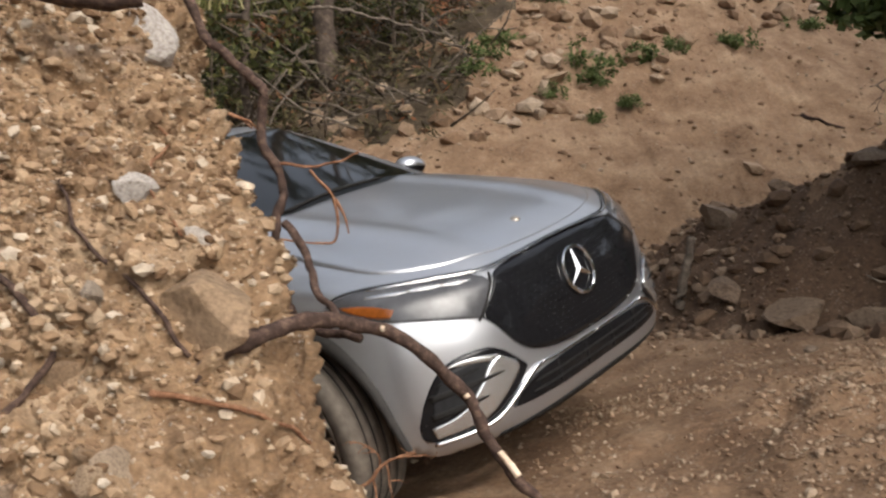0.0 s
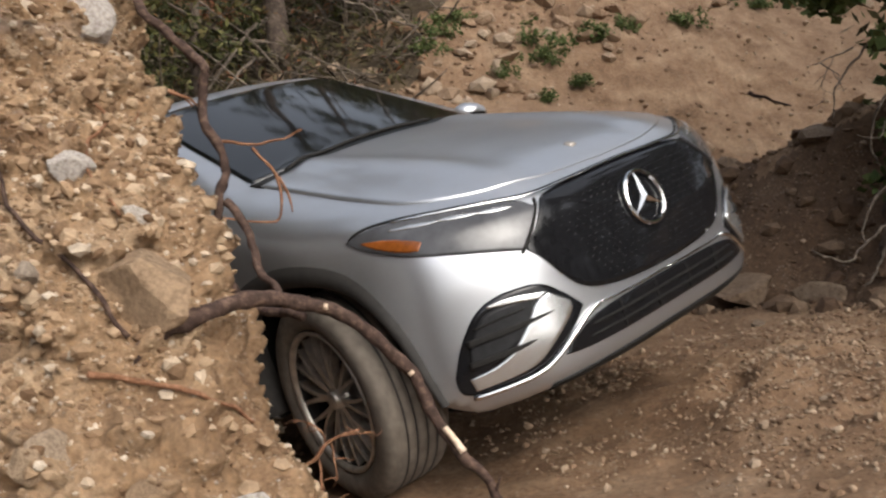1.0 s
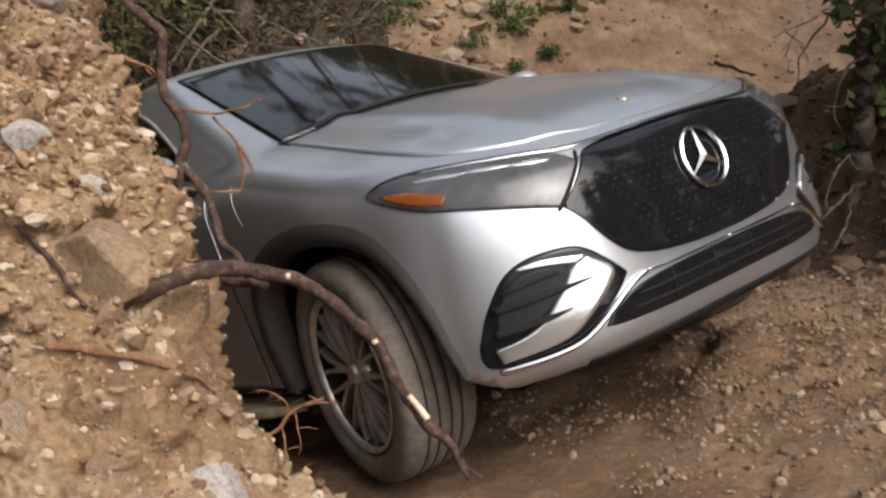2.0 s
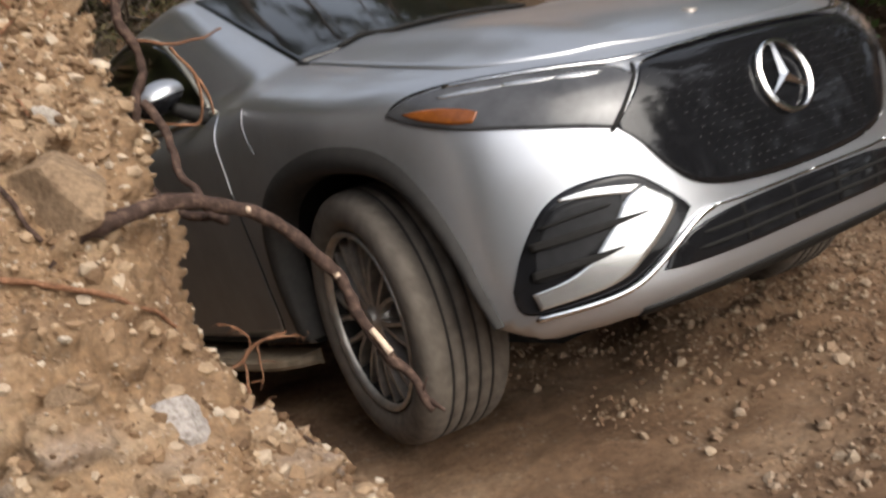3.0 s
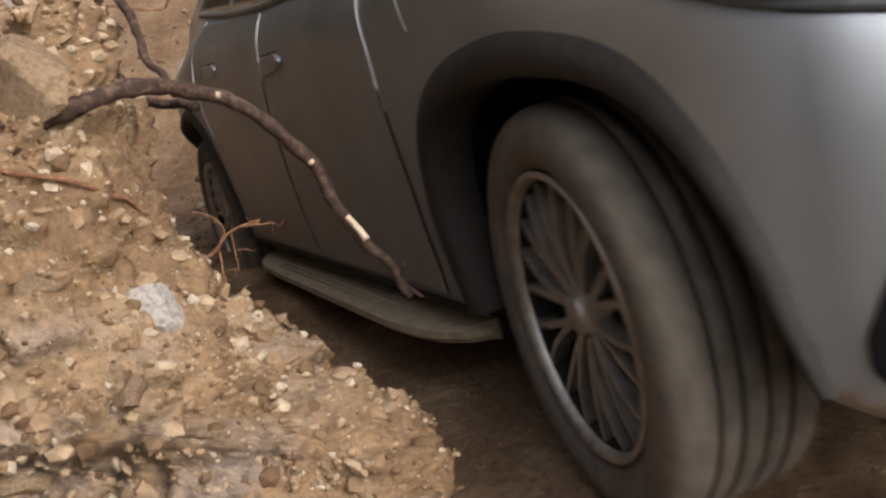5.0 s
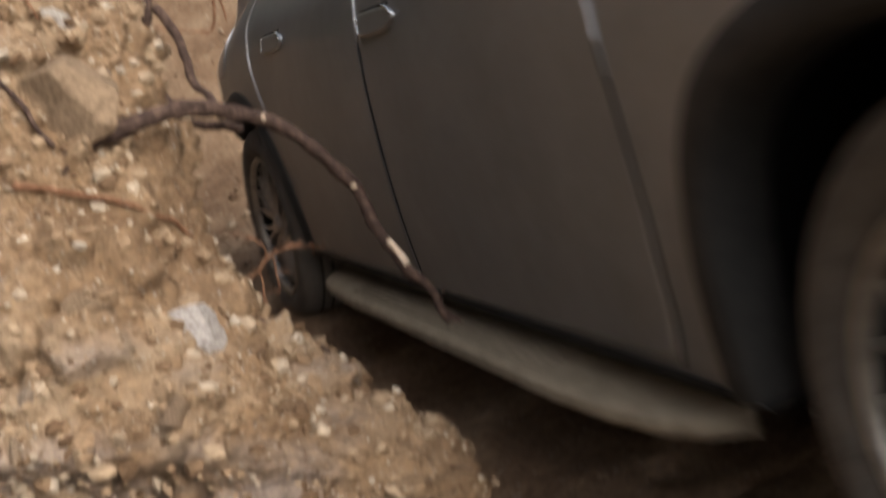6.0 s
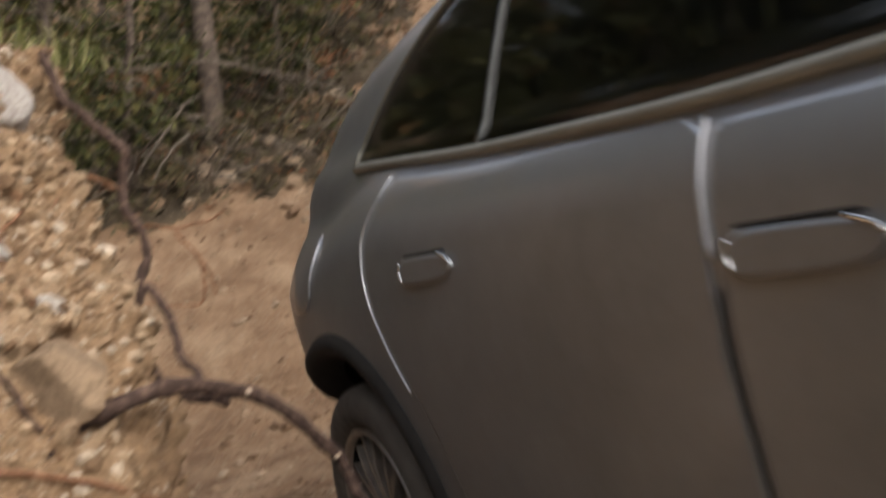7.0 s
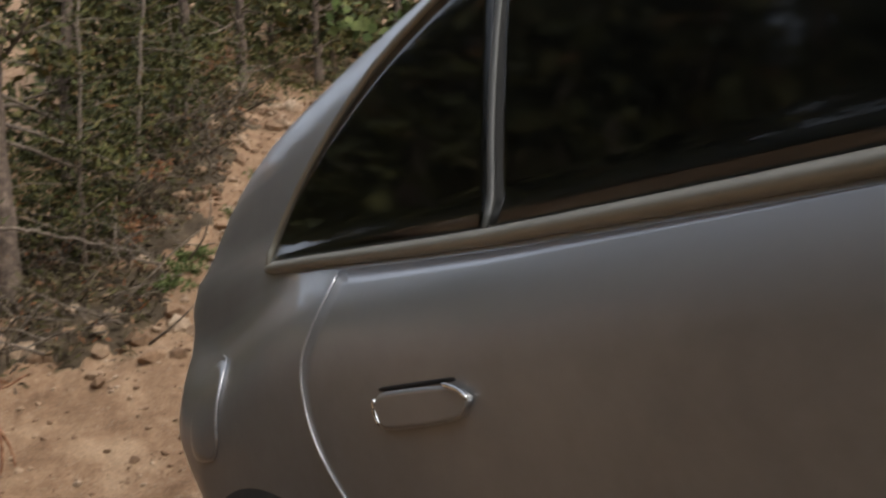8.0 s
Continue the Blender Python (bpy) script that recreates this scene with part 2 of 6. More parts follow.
def paint_material():
    m, nt, b = material("silver_paint", (0.50, 0.51, 0.53), 0.30, 0.88)
    b.inputs["Coat Weight"].default_value = 0.5
    b.inputs["Coat Roughness"].default_value = 0.06
    d = noise_node(nt, 3.0, 6, 0.65)
    n2 = noise_node(nt, 70, 4, 0.6)
    dust = mix_col(nt, 0.18, d.outputs[0], n2.outputs[0])
    r = ramp(nt, dust, [(0.42, (0.0, 0.0, 0.0)), (0.85, (0.16, 0.16, 0.16))])
    col = mix_col(nt, r.outputs[0], (0.50, 0.51, 0.53), (0.34, 0.28, 0.22))
    nt.links.new(col, b.inputs["Base Color"])
    rr = ramp(nt, dust, [(0.35, (0.30, 0.30, 0.30)), (0.8, (0.46, 0.46, 0.46))])
    # road dust along the flanks, plus their shade, put into sideways-facing paint
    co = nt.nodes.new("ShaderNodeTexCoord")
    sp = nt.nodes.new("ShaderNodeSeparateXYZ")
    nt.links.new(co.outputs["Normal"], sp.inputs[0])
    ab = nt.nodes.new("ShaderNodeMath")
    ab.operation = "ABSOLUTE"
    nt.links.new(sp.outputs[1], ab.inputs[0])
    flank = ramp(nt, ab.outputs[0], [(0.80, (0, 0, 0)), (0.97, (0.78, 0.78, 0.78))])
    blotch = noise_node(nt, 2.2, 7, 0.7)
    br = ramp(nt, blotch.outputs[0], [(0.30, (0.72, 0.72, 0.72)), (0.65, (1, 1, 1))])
    dust_shade = mix_col(nt, 1.0, flank.outputs[0], br.outputs[0], "MULTIPLY")
    nt.links.new(mix_col(nt, dust_shade, col, (0.135, 0.124, 0.110)), b.inputs["Base Color"])
    nt.links.new(mix_col(nt, dust_shade, rr.outputs[0], (0.52, 0.52, 0.52)), b.inputs["Roughness"])
    nt.links.new(mix_col(nt, dust_shade, (0.88, 0.88, 0.88), (0.30, 0.30, 0.30)), b.inputs["Metallic"])
    nt.links.new(mix_col(nt, dust_shade, (0.5, 0.5, 0.5), (0.10, 0.10, 0.10)), b.inputs["Coat Weight"])
    return m


def plain(name, base, rough, metal=0.0, grain=60, amount=0.25, strength=0.15):
    m, nt, b = material(name, base, rough, metal)
    n = noise_node(nt, grain, 5, 0.6)
    r = ramp(nt, n.outputs[0], [(0.3, tuple(v * (1 - amount) for v in base)), (0.7, tuple(v * (1 + amount) for v in base))])
    nt.links.new(r.outputs[0], b.inputs["Base Color"])
    if strength:
        bump(nt, b, n.outputs[0], strength, 0.002)
    return m


M_PAINT = paint_material()
M_CHROME = plain("chrome", (0.78, 0.78, 0.78), 0.10, 1.0, 20, 0.06, 0)
M_SATIN = plain("satin_aluminium", (0.30, 0.285, 0.24), 0.55, 0.6, 20, 0.08, 0)
M_PIANO = plain("gloss_black", (0.008, 0.008, 0.009), 0.06, 0, 20, 0.1, 0)
M_PLASTIC = plain("black_plastic", (0.012, 0.011, 0.010), 0.65)
M_TRIM = plain("dusty_black_trim", (0.020, 0.0175, 0.015), 0.7, 0, 30, 0.4)
M_LINER = plain("wheelhouse_liner", (0.006, 0.0055, 0.005), 0.95)
M_MESH = plain("dark_grey_insert", (0.014, 0.014, 0.015), 0.45, 0, 40, 0.3)
for m in (M_PLASTIC, M_LINER, M_MESH):
    m.node_tree.nodes["Principled BSDF"].inputs["Specular IOR Level"].default_value = 0.2
M_LAMP = plain("smoked_lamp_cover", (0.055, 0.055, 0.058), 0.10, 0.0, 8, 0.4, 0)
M_PIANO.node_tree.nodes["Principled BSDF"].inputs["Specular IOR Level"].default_value = 0.28
M_AMBER = plain("amber_reflector", (0.19, 0.055, 0.010), 0.15, 0, 30, 0.3, 0)
M_GLOSSBLADE = plain("silver_blade", (0.60, 0.60, 0.60), 0.22, 0.85, 20, 0.05, 0)
M_TYRE = plain("dusty_rubber", (0.118, 0.098, 0.078), 0.9, 0, 25, 0.35, 0.3)
M_GROOVE = plain("tread_groove", (0.022, 0.018, 0.015), 0.95)
M_RIM = plain("dusty_alloy", (0.42, 0.38, 0.33), 0.36, 0.7, 25, 0.3, 0)
# near-black stands for the shade behind the spokes, on barrel and disc
M_RIMSHADE = plain("shaded_wheel_inside", (0.008, 0.007, 0.006), 0.9)
M_STEP = plain("dusty_step", (0.30, 0.238, 0.165), 0.6, 0.05, 25, 0.25)
M_RIB = plain("dusty_tread_rib", (0.22, 0.175, 0.125), 0.8, 0, 30, 0.3)
M_BAR = plain("dark_bar", (0.10, 0.10, 0.095), 0.4, 0.2, 20, 0.05, 0)
# bright beads added as the highlight along door, wing and flap edges
M_SEAM = plain("door_edge", (0.62, 0.62, 0.63), 0.3, 0.8, 20, 0.05, 0)
M_MARK = plain("panel_mark", (0.030, 0.030, 0.030), 0.4, 0.3, 20, 0.05, 0)
M_RUST = plain("dead_needles", (0.17, 0.066, 0.026), 0.85, 0, 20, 0.4, 0)
M_TAIL = plain("tail_lamp", (0.12, 0.006, 0.005), 0.12, 0, 20, 0.2, 0)


def glass_material():
    m, nt, b = material("tinted_glass", (0.03, 0.032, 0.03), 0.06)
    b.inputs["Transmission Weight"].default_value = 1.0
    b.inputs["IOR"].default_value = 1.5
    return m


M_GLASS = glass_material()


# ---------------------------------------------------------------- the land
def track_plane(x, y):
    return 0.365 + 0.2209 * x - 0.0727 * y


def cut_line(y):
    """x of the foot of the cut bank on the far side of the track, for a given y."""
    return np.interp(y, [-6, -0.5, 2.0, 4.6, 5.8, 6.05, 6.4, 6.95, 7.4, 7.75, 9.5, 12], [6.0, 4.6, 3.7, 2.75, 2.45, 2.05, 1.75, 1.42, 1.14, 1.0, 1.75, 3.2])


def land_height(x, y, rough=True):
    x, y = np.asarray(x, float), np.asarray(y, float)
    side = 3.3 + 5.7 * sstep(2.8, 5.0, y)
    base = track_plane(np.clip(x, -12, side), np.clip(y, -10, 14))
    # the old track comes down from behind, below a rubble slope
    xf = np.clip(x, -14, 16)
    yf = 10.0 + 0.62 * smax(xf, 0 * xf, 1.2)
    zf = 1.30 + 0.26 * xf
    back = zf - 0.52 * (yf - y)
    hill = zf + 0.66 * (y - yf)
    hill = np.where(y > yf + 6, zf + 0.66 * 6 + 0.16 * (y - yf - 6), hill)
    rise = smax(back, hill, 0.5)
    z = smax(base, np.minimum(rise, 40), 0.5)
    # left of the slope the wood sinks a little
    z = z - 0.55 * sstep(0.6, -3.0, x - 0.15 * (y - 10)) * sstep(10.0, 12.5, y) * np.clip((y - 10) * 0.5, 0, 5)
    # cut bank beyond the car
    foot = cut_line(y)
    d = x - foot
    top = np.interp(y, [2.2, 4.0, 5.8, 6.4, 7.0, 7.5, 8.5, 10.0], [0, 1.25, 1.35, 1.08, 0.98, 0.86, 0.72, 0.45])
    step = np.clip(d / 0.85, 0, 1)
    step = 0.75 * step + 0.25 * sstep(0.15, 0.35, step) * 0.5 + 0.25 * sstep(0.6, 0.9, step) * 0.5
    cut = track_plane(foot, y) + top * step + np.clip(d - 0.85, 0, 3) * 0.13
    z = np.where(d > 0, smax(z, cut, 0.25), z)
    # beyond the track the land falls away to the open side
    z = z - 0.16 * np.clip(-3.0 - y, 0, 40) * sstep(-8.0, -2.0, x)
    z = z - 0.25 * np.clip(x - 3.6, 0, 60) * sstep(6.0, 3.0, y)
    z = z - 0.35 * np.clip(-1.2 - y, 0, 40) * sstep(-1.5, 1.5, x)
    if rough:
        p = np.stack([x, y, 0 * x], -1)
        lum = fbm(p, 0.9, 3, 3) * 0.05 + fbm(p, 4.0, 4, 7) * 0.028 + np.abs(fbm(p, 13.0, 3, 11)) * 0.02
        amp = 0.55 + 0.9 * sstep(-0.3, 0.3, d) + 0.8 * sstep(9.0, 11.0, y)
        # spoil heaped up between the ruts
        heap = 0.10 * np.exp(-(((x - 1.55) / 0.55) ** 2 + ((y - 3.6) / 0.8) ** 2))
        z = z + lum * amp + heap * (0.6 + 0.6 * fbm(p, 6.0, 2, 21))
    return z


def spaced(lo, hi, step, far, grow=1.22):
    core = list(np.arange(lo, hi + 1e-6, step))
    a, s = [], step
    v = lo
    while v > -far:
        s *= grow
        v -= s
        a.append(v)
    b, s, v = [], step, hi
    while v < far:
        s *= grow
        v += s
        b.append(v)
    return np.array(a[::-1] + core + b)


gx = spaced(-2.0, 4.2, 0.03, 400)
gy = spaced(1.0, 8.0, 0.03, 400, 1.05)
GX, GY = np.meshgrid(gx, gy, indexing="ij")
ground = put("ground", grid_mesh("ground", np.stack([GX, GY, land_height(GX, GY)], -1)), M_ROAD)
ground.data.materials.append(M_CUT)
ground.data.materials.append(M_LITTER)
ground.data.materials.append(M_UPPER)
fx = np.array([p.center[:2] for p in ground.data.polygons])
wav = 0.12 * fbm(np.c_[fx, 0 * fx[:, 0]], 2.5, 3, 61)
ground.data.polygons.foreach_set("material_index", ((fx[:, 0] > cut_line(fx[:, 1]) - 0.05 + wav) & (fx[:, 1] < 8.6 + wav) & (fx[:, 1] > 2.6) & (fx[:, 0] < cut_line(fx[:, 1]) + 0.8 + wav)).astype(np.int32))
soil = np.zeros(len(fx), np.int32)
ground.data.polygons.foreach_get("material_index", soil)
# unseen ground near the camera and far right, made dark for the car's reflections
soil[(fx[:, 1] < 0.6 + 3 * wav) | ((fx[:, 0] > 4.8) & (fx[:, 1] < 5))] = 2
soil[(soil == 0) & (fx[:, 1] > 7.6 + 4 * wav)] = 3
ground.data.polygons.foreach_set("material_index", soil)
tagged(ground, "rutted brown dirt track with loose gravel below a rubble slope", "ground", kind="structure")


def litter_sheet(name, xs, ys, inside, seed):
    """Dark forest litter laid over the land where inside() is above zero."""
    A, B = np.meshgrid(xs, ys, indexing="ij")
    depth = inside(A, B) + 0.25 * fbm(np.stack([A, B, 0 * A], -1), 1.7, 3, seed)
    Z = land_height(A, B) + np.clip(depth * 0.25, -0.15, 0.05) + 0.02 * fbm(np.stack([A, B, 0 * A], -1), 6, 3, seed)
    ob = put(name, grid_mesh(name, np.stack([A, B, Z], -1)), M_LITTER)
    return tagged(ob, "dark brown needle litter and soil under the trees", "forest floor", kind="structure")


litter_sheet("forest_floor", np.arange(-14, 5.5, 0.12), np.arange(10.3, 21, 0.12), lambda x, y: np.minimum(0.05 + (y - 11) * 0.31 - x, y - 10.55), 71)
# added out of view round the camera, so the paint reflects dark ground
litter_sheet("forest_floor_near", np.arange(-12, 6.0, 0.12), np.arange(-9, 1.6, 0.12), lambda x, y: np.maximum(0.30 - 0.33 * (y - 1.5) - x, np.minimum(0.7 - y, 5.5 - x)), 72)


# ---- the near bank of cut earth
BH = np.array([0.0, 0.30, 0.50, 0.60, 0.645, 0.70, 0.905, 1.07, 1.23, 1.50, 1.88, 2.05])
BX = np.array([0.34, 0.30, 0.26, 0.215, 0.11, -0.075, -0.238, -0.312, -0.376, -0.52, -0.71, -0.80])


def bank_point(s, h):
    """Plan position on the bank: s < 0 runs out along the face towards the left, s > 0 round the end and back beside the track."""
    xc = np.interp(h, BH, BX)
    yc = 1.13 + 0.85 * h
    lip = sstep(0.72, 0.60, h)
    r = 0.28 - 0.16 * lip
    # face: x from far left to the round end
    face_x = xc - r + np.minimum(s, 0)
    face_y = yc - 0.30 + 0.12 * lip - 0.10 * np.minimum(s, 0) * np.minimum(s, 0) * 0.3
    ang = np.clip(s / (r * 1.5), 0, 1) * radians(125)
    ex = r * np.sin(ang)
    ey = r * (1 - np.cos(ang))
    run = np.maximum(s - r * 1.5, 0)
    return face_x + ex - run * (0.62 + 0.1 * lip), face_y + ey + run * 0.70


def bank_surface(S, Hh, rough=True):
    X, Y = bank_point(S, Hh)
    Z = Hh.copy()
    over = np.maximum(Hh - 1.90, 0)
    Z = np.where(Hh > 1.90, 1.90 + over * 0.12, Hh)
    Y = Y + over * 1.3 * np.where(S < 0, 1, 0.2)
    X = X - over * 0.9
    P = np.stack([X, Y, Z], -1)
    if rough:
        e = 0.01
        X2, Y2 = bank_point(S + e, Hh)
        tx, ty = X2 - bank_point(S, Hh)[0], Y2 - bank_point(S, Hh)[1]
        L = np.sqrt(tx * tx + ty * ty) + 1e-9
        N = np.stack([ty / L, -tx / L, 0.55 + 0 * tx], -1)
        N /= np.linalg.norm(N, axis=-1, keepdims=True)
        W = P + 0.012 * np.stack([fbm(P, 14, 2, 81), fbm(P, 14, 2, 83), fbm(P, 14, 2, 85)], -1)
        t1, e1 = clods(W, 11.0, 3)
        t2, e2 = clods(W, 27.0, 5)
        d = 0.034 * fbm(P, 3.1, 3, 5) + 0.018 * fbm(P, 9, 3, 9) + 0.011 * np.abs(fbm(P, 38, 3, 15)) - 0.026
        d = d + 0.045 * sstep(0.35, 0.9, t1) * sstep(0.0, 0.22, e1) + 0.022 * t2 * sstep(0.0, 0.30, e2)
        ledge = np.abs(((P[..., 2] + 0.35 * P[..., 0] + 0.04 * fbm(P, 4, 2, 31)) * 5.5) % 1.0 - 0.5)
        d = d + 0.02 * (ledge - 0.25)
        P = P + N * d[..., None]
    return P


s_arr = np.concatenate([-np.geomspace(4.5, 1.5, 26)[:-1], np.arange(-1.5, 0.62, 0.0075), np.geomspace(0.62, 4.6, 30)])
h_arr = np.concatenate([np.arange(0.0, 0.3, 0.03), np.arange(0.3, 0.56, 0.0075), np.arange(0.56, 0.72, 0.004), np.arange(0.72, 1.98, 0.0075), np.linspace(1.98, 3.6, 34)])
SS, HH = np.meshgrid(s_arr, h_arr, indexing="ij")
bank = put("dirt_bank", grid_mesh("dirt_bank", bank_surface(SS, HH)), M_BANK)
tagged(bank, "cut bank of pale crumbly earth full of stones and roots", "earth bank", kind="structure")


ws, ys = np.meshgrid(np.arange(0.0, 7.0, 0.09), np.arange(2.75, 8.0, 0.09), indexing="ij")
xs = -1.12 - 0.886 * (ys - 2.75) - ws
zs = 1.88 + 0.05 * fbm(np.stack([xs, ys, 0 * xs], -1), 1.6, 4, 45) - 0.25 * sstep(0.12, 0.0, ws)
tagged(put("bank_top", grid_mesh("bank_top", np.stack([xs, ys, zs], -1)), M_LITTER), "needle litter and soil on top of the earth bank", "forest floor", kind="structure")


# ---- loose stones
def stone_mesh(name, seed, sub=2, squash=0.6):
    bm = bmesh.new()
    bmesh.ops.create_icosphere(bm, subdivisions=sub, radius=1.0)
    P = np.array([v.co[:] for v in bm.verts])
    rng = np.random.RandomState(seed)
    for k in range(7):
        n = rng.normal(size=3)
        n /= np.linalg.norm(n)
        c = rng.uniform(0.45, 0.8)
        P -= np.maximum(P @ n - c, 0)[:, None] * n
    P *= (1 + 0.10 * fbm(P, 2.2, 3, seed))[:, None]
    P *= (1.0, rng.uniform(0.65, 0.9), squash)
    for v, p in zip(bm.verts, P):
        v.co = p
    me = bpy.data.meshes.new(name)
    bm.to_mesh(me)
    bm.free()
    return me


STONES = [stone_mesh("stone", 40 + k, 2, 0.45 + 0.05 * (k % 4)) for k in range(8)]
FINE_STONE = [stone_mesh("stone_fine", 70 + k, 3, 0.6) for k in range(3)]


def with_mat(me, mat):
    c = me.copy()
    c.materials.clear()
    c.materials.append(mat)
    return c


S_BANK = [with_mat(m, M_STONE) for m in STONES]
S_QUARTZ = [with_mat(m, M_QUARTZ) for m in FINE_STONE]
S_FINE = [with_mat(m, M_STONE) for m in FINE_STONE]
S_CUT = [with_mat(m, M_ROCKSHADE) for m in STONES]
S_TRACK = [with_mat(m, M_ROCK) for m in STONES]


def pebbles(name, pts, sizes, mat, seed, parent=None):
    """Many small broken stones in one mesh."""
    rng = np.random.RandomState(seed)
    g = (1 + 5 ** 0.5) / 2
    base = np.array([(-1, g, 0), (1, g, 0), (-1, -g, 0), (1, -g, 0), (0, -1, g), (0, 1, g), (0, -1, -g), (0, 1, -g), (g, 0, -1), (g, 0, 1), (-g, 0, -1), (-g, 0, 1)]) / 1.9
    tri = np.array([(0, 11, 5), (0, 5, 1), (0, 1, 7), (0, 7, 10), (0, 10, 11), (1, 5, 9), (5, 11, 4), (11, 10, 2), (10, 7, 6), (7, 1, 8), (3, 9, 4), (3, 4, 2), (3, 2, 6), (3, 6, 8), (3, 8, 9), (4, 9, 5), (2, 4, 11), (6, 2, 10), (8, 6, 7), (9, 8, 1)])
    n = len(pts)
    q = rng.normal(size=(n, 4))
    q /= np.linalg.norm(q, axis=1)[:, None]
    w, x, y, z = q.T
    R = np.stack([np.stack([1 - 2 * (y * y + z * z), 2 * (x * y - z * w), 2 * (x * z + y * w)], -1),
                  np.stack([2 * (x * y + z * w), 1 - 2 * (x * x + z * z), 2 * (y * z - x * w)], -1),
                  np.stack([2 * (x * z - y * w), 2 * (y * z + x * w), 1 - 2 * (x * x + y * y)], -1)], 1)
    V = base[None] * rng.uniform(0.7, 1.15, (n, 12, 1)) * rng.uniform(0.55, 1.35, (n, 1, 3))
    V = np.einsum("nij,nkj->nki", R, V) * np.asarray(sizes)[:, None, None]
    V[..., 2] *= 0.8
    V += np.asarray(pts)[:, None, :]
    F = tri[None] + (np.arange(n) * 12)[:, None, None]
    me = bpy.data.meshes.new(name)
    me.from_pydata(V.reshape(-1, 3).tolist(), [], F.reshape(-1, 3).tolist())
    ob = put(name, me, mat, parent)
    ob["kind"] = "stuff"
    return ob


rng = np.random.RandomState(5)
# gravel over the track, thickest near the camera's side and along the ruts
n = 20000
px = rng.uniform(-2.0, 4.4, n)
py = 1.3 + 7.7 * rng.uniform(0, 1, n) ** 1.3
clump = fbm(np.stack([px, py, 0 * px], -1), 1.7, 3, 2)
keep = (rng.uniform(-0.9, 0.7, n) < clump) & ((px > 1.05 - 0.36 * (py - 1.88)) | (py > 4.5))
px, py = px[keep], py[keep]
sz = 0.0055 * np.exp(rng.exponential(0.5, len(px)))
sz = np.minimum(sz, np.where(py < 6, 0.022, 0.05))
tagged(pebbles("gravel", np.stack([px, py, land_height(px, py) + sz * 0.25], -1), sz, M_GRAVEL, 1), "loose brown gravel scattered over the dirt track", "gravel", kind="stuff")
n = 19000
px, py = rng.uniform(0.55, 3.0, n), 1.9 + 3.2 * rng.uniform(0, 1, n)
keep = rng.uniform(-0.5, 0.9, n) < fbm(np.stack([px, py, 0 * px], -1), 2.6, 3, 12) + 0.5 * sstep(0.75, 1.4, px - 0.30 * (3.4 - py))
keep &= px > 0.62 - 0.36 * (py - 1.88) + 0.42
px, py = px[keep], py[keep]
sz = np.minimum(0.0042 * np.exp(rng.exponential(0.45, len(px))), 0.014)
tagged(pebbles("spoil", np.stack([px, py, land_height(px, py) + sz * 0.25], -1), sz, M_GRAVEL, 6), "fine broken spoil heaped beside the wheel rut", "gravel", kind="stuff")
n = 15000
px, py = rng.uniform(-4, 10, n), rng.uniform(8.6, 19, n)
above = py - (10.0 + 0.62 * np.maximum(px, 0)) + 0.8 * fbm(np.stack([px, py, 0 * px], -1), 0.9, 3, 52)
keep = rng.uniform(0, 1, n) < 0.30 + 0.7 * sstep(-0.1, 0.7, above)
px, py, above = px[keep], py[keep], above[keep]
sz = np.minimum(0.013 * np.exp(rng.exponential(0.7, len(px))), np.where(above < 0.2, 0.035, 0.15))
tagged(pebbles("rubble", np.stack([px, py, land_height(px, py) + sz * 0.2], -1), sz, M_GRAVEL, 2), "stony rubble on the slope above the track", "rubble", kind="stuff")
n = 5000
py = rng.uniform(1.5, 9, n)
px = cut_line(py) + rng.uniform(-0.35, 2.0, n)
sz = np.minimum(0.010 * np.exp(rng.exponential(0.6, n)), 0.09)
tagged(pebbles("cut_rubble", np.stack([px, py, land_height(px, py) + sz * 0.2], -1), sz, M_CUTGRAVEL, 3), "crumbled earth and stones on the cut face, tree shade in their colour", "rubble", kind="stuff")
n = 46000
ps, ph = rng.uniform(-1.5, 0.45, n), rng.uniform(0.3, 1.95, n)
keep = rng.uniform(-1.25, 0.45, n) < fbm(np.stack([ps, ph, 0 * ps], -1), 3.2, 3, 33)
ps, ph = ps[keep], ph[keep]
n = len(ps)
sz = np.minimum(0.0038 * np.exp(rng.exponential(0.55, n)), 0.020)
tagged(pebbles("bank_gravel", bank_surface(ps, ph) + np.stack([-0.05 * sz, 0.18 * sz, -0.05 * sz], -1), sz, M_BANKGRAVEL, 4), "small broken stones stuck in the earth bank", "gravel", kind="stuff")


def stone_on_bank(me, s, h, size, turn=(0, 0, 0), out=0.0, label=""):
    p = bank_surface(np.array([s]), np.array([h]))[0]
    ob = new("stone", me)
    ob.parent = bank
    ob.location = (p[0] + out * 0.4, p[1] - out, p[2] + out * 0.3)
    ob.rotation_euler = [radians(a) for a in turn]
    ob.scale = (size, size, size)
    if label:
        ob["label"] = label
    return ob


for k in range(292):
    s, h = rng.uniform(-1.4, 0.06), rng.uniform(0.32, 1.9)
    size = min(0.016 * math.exp(rng.exponential(0.5)), 0.055)
    stone_on_bank(S_BANK[k % 8], s, h, size, rng.uniform(0, 360, 3), -0.3 * size)


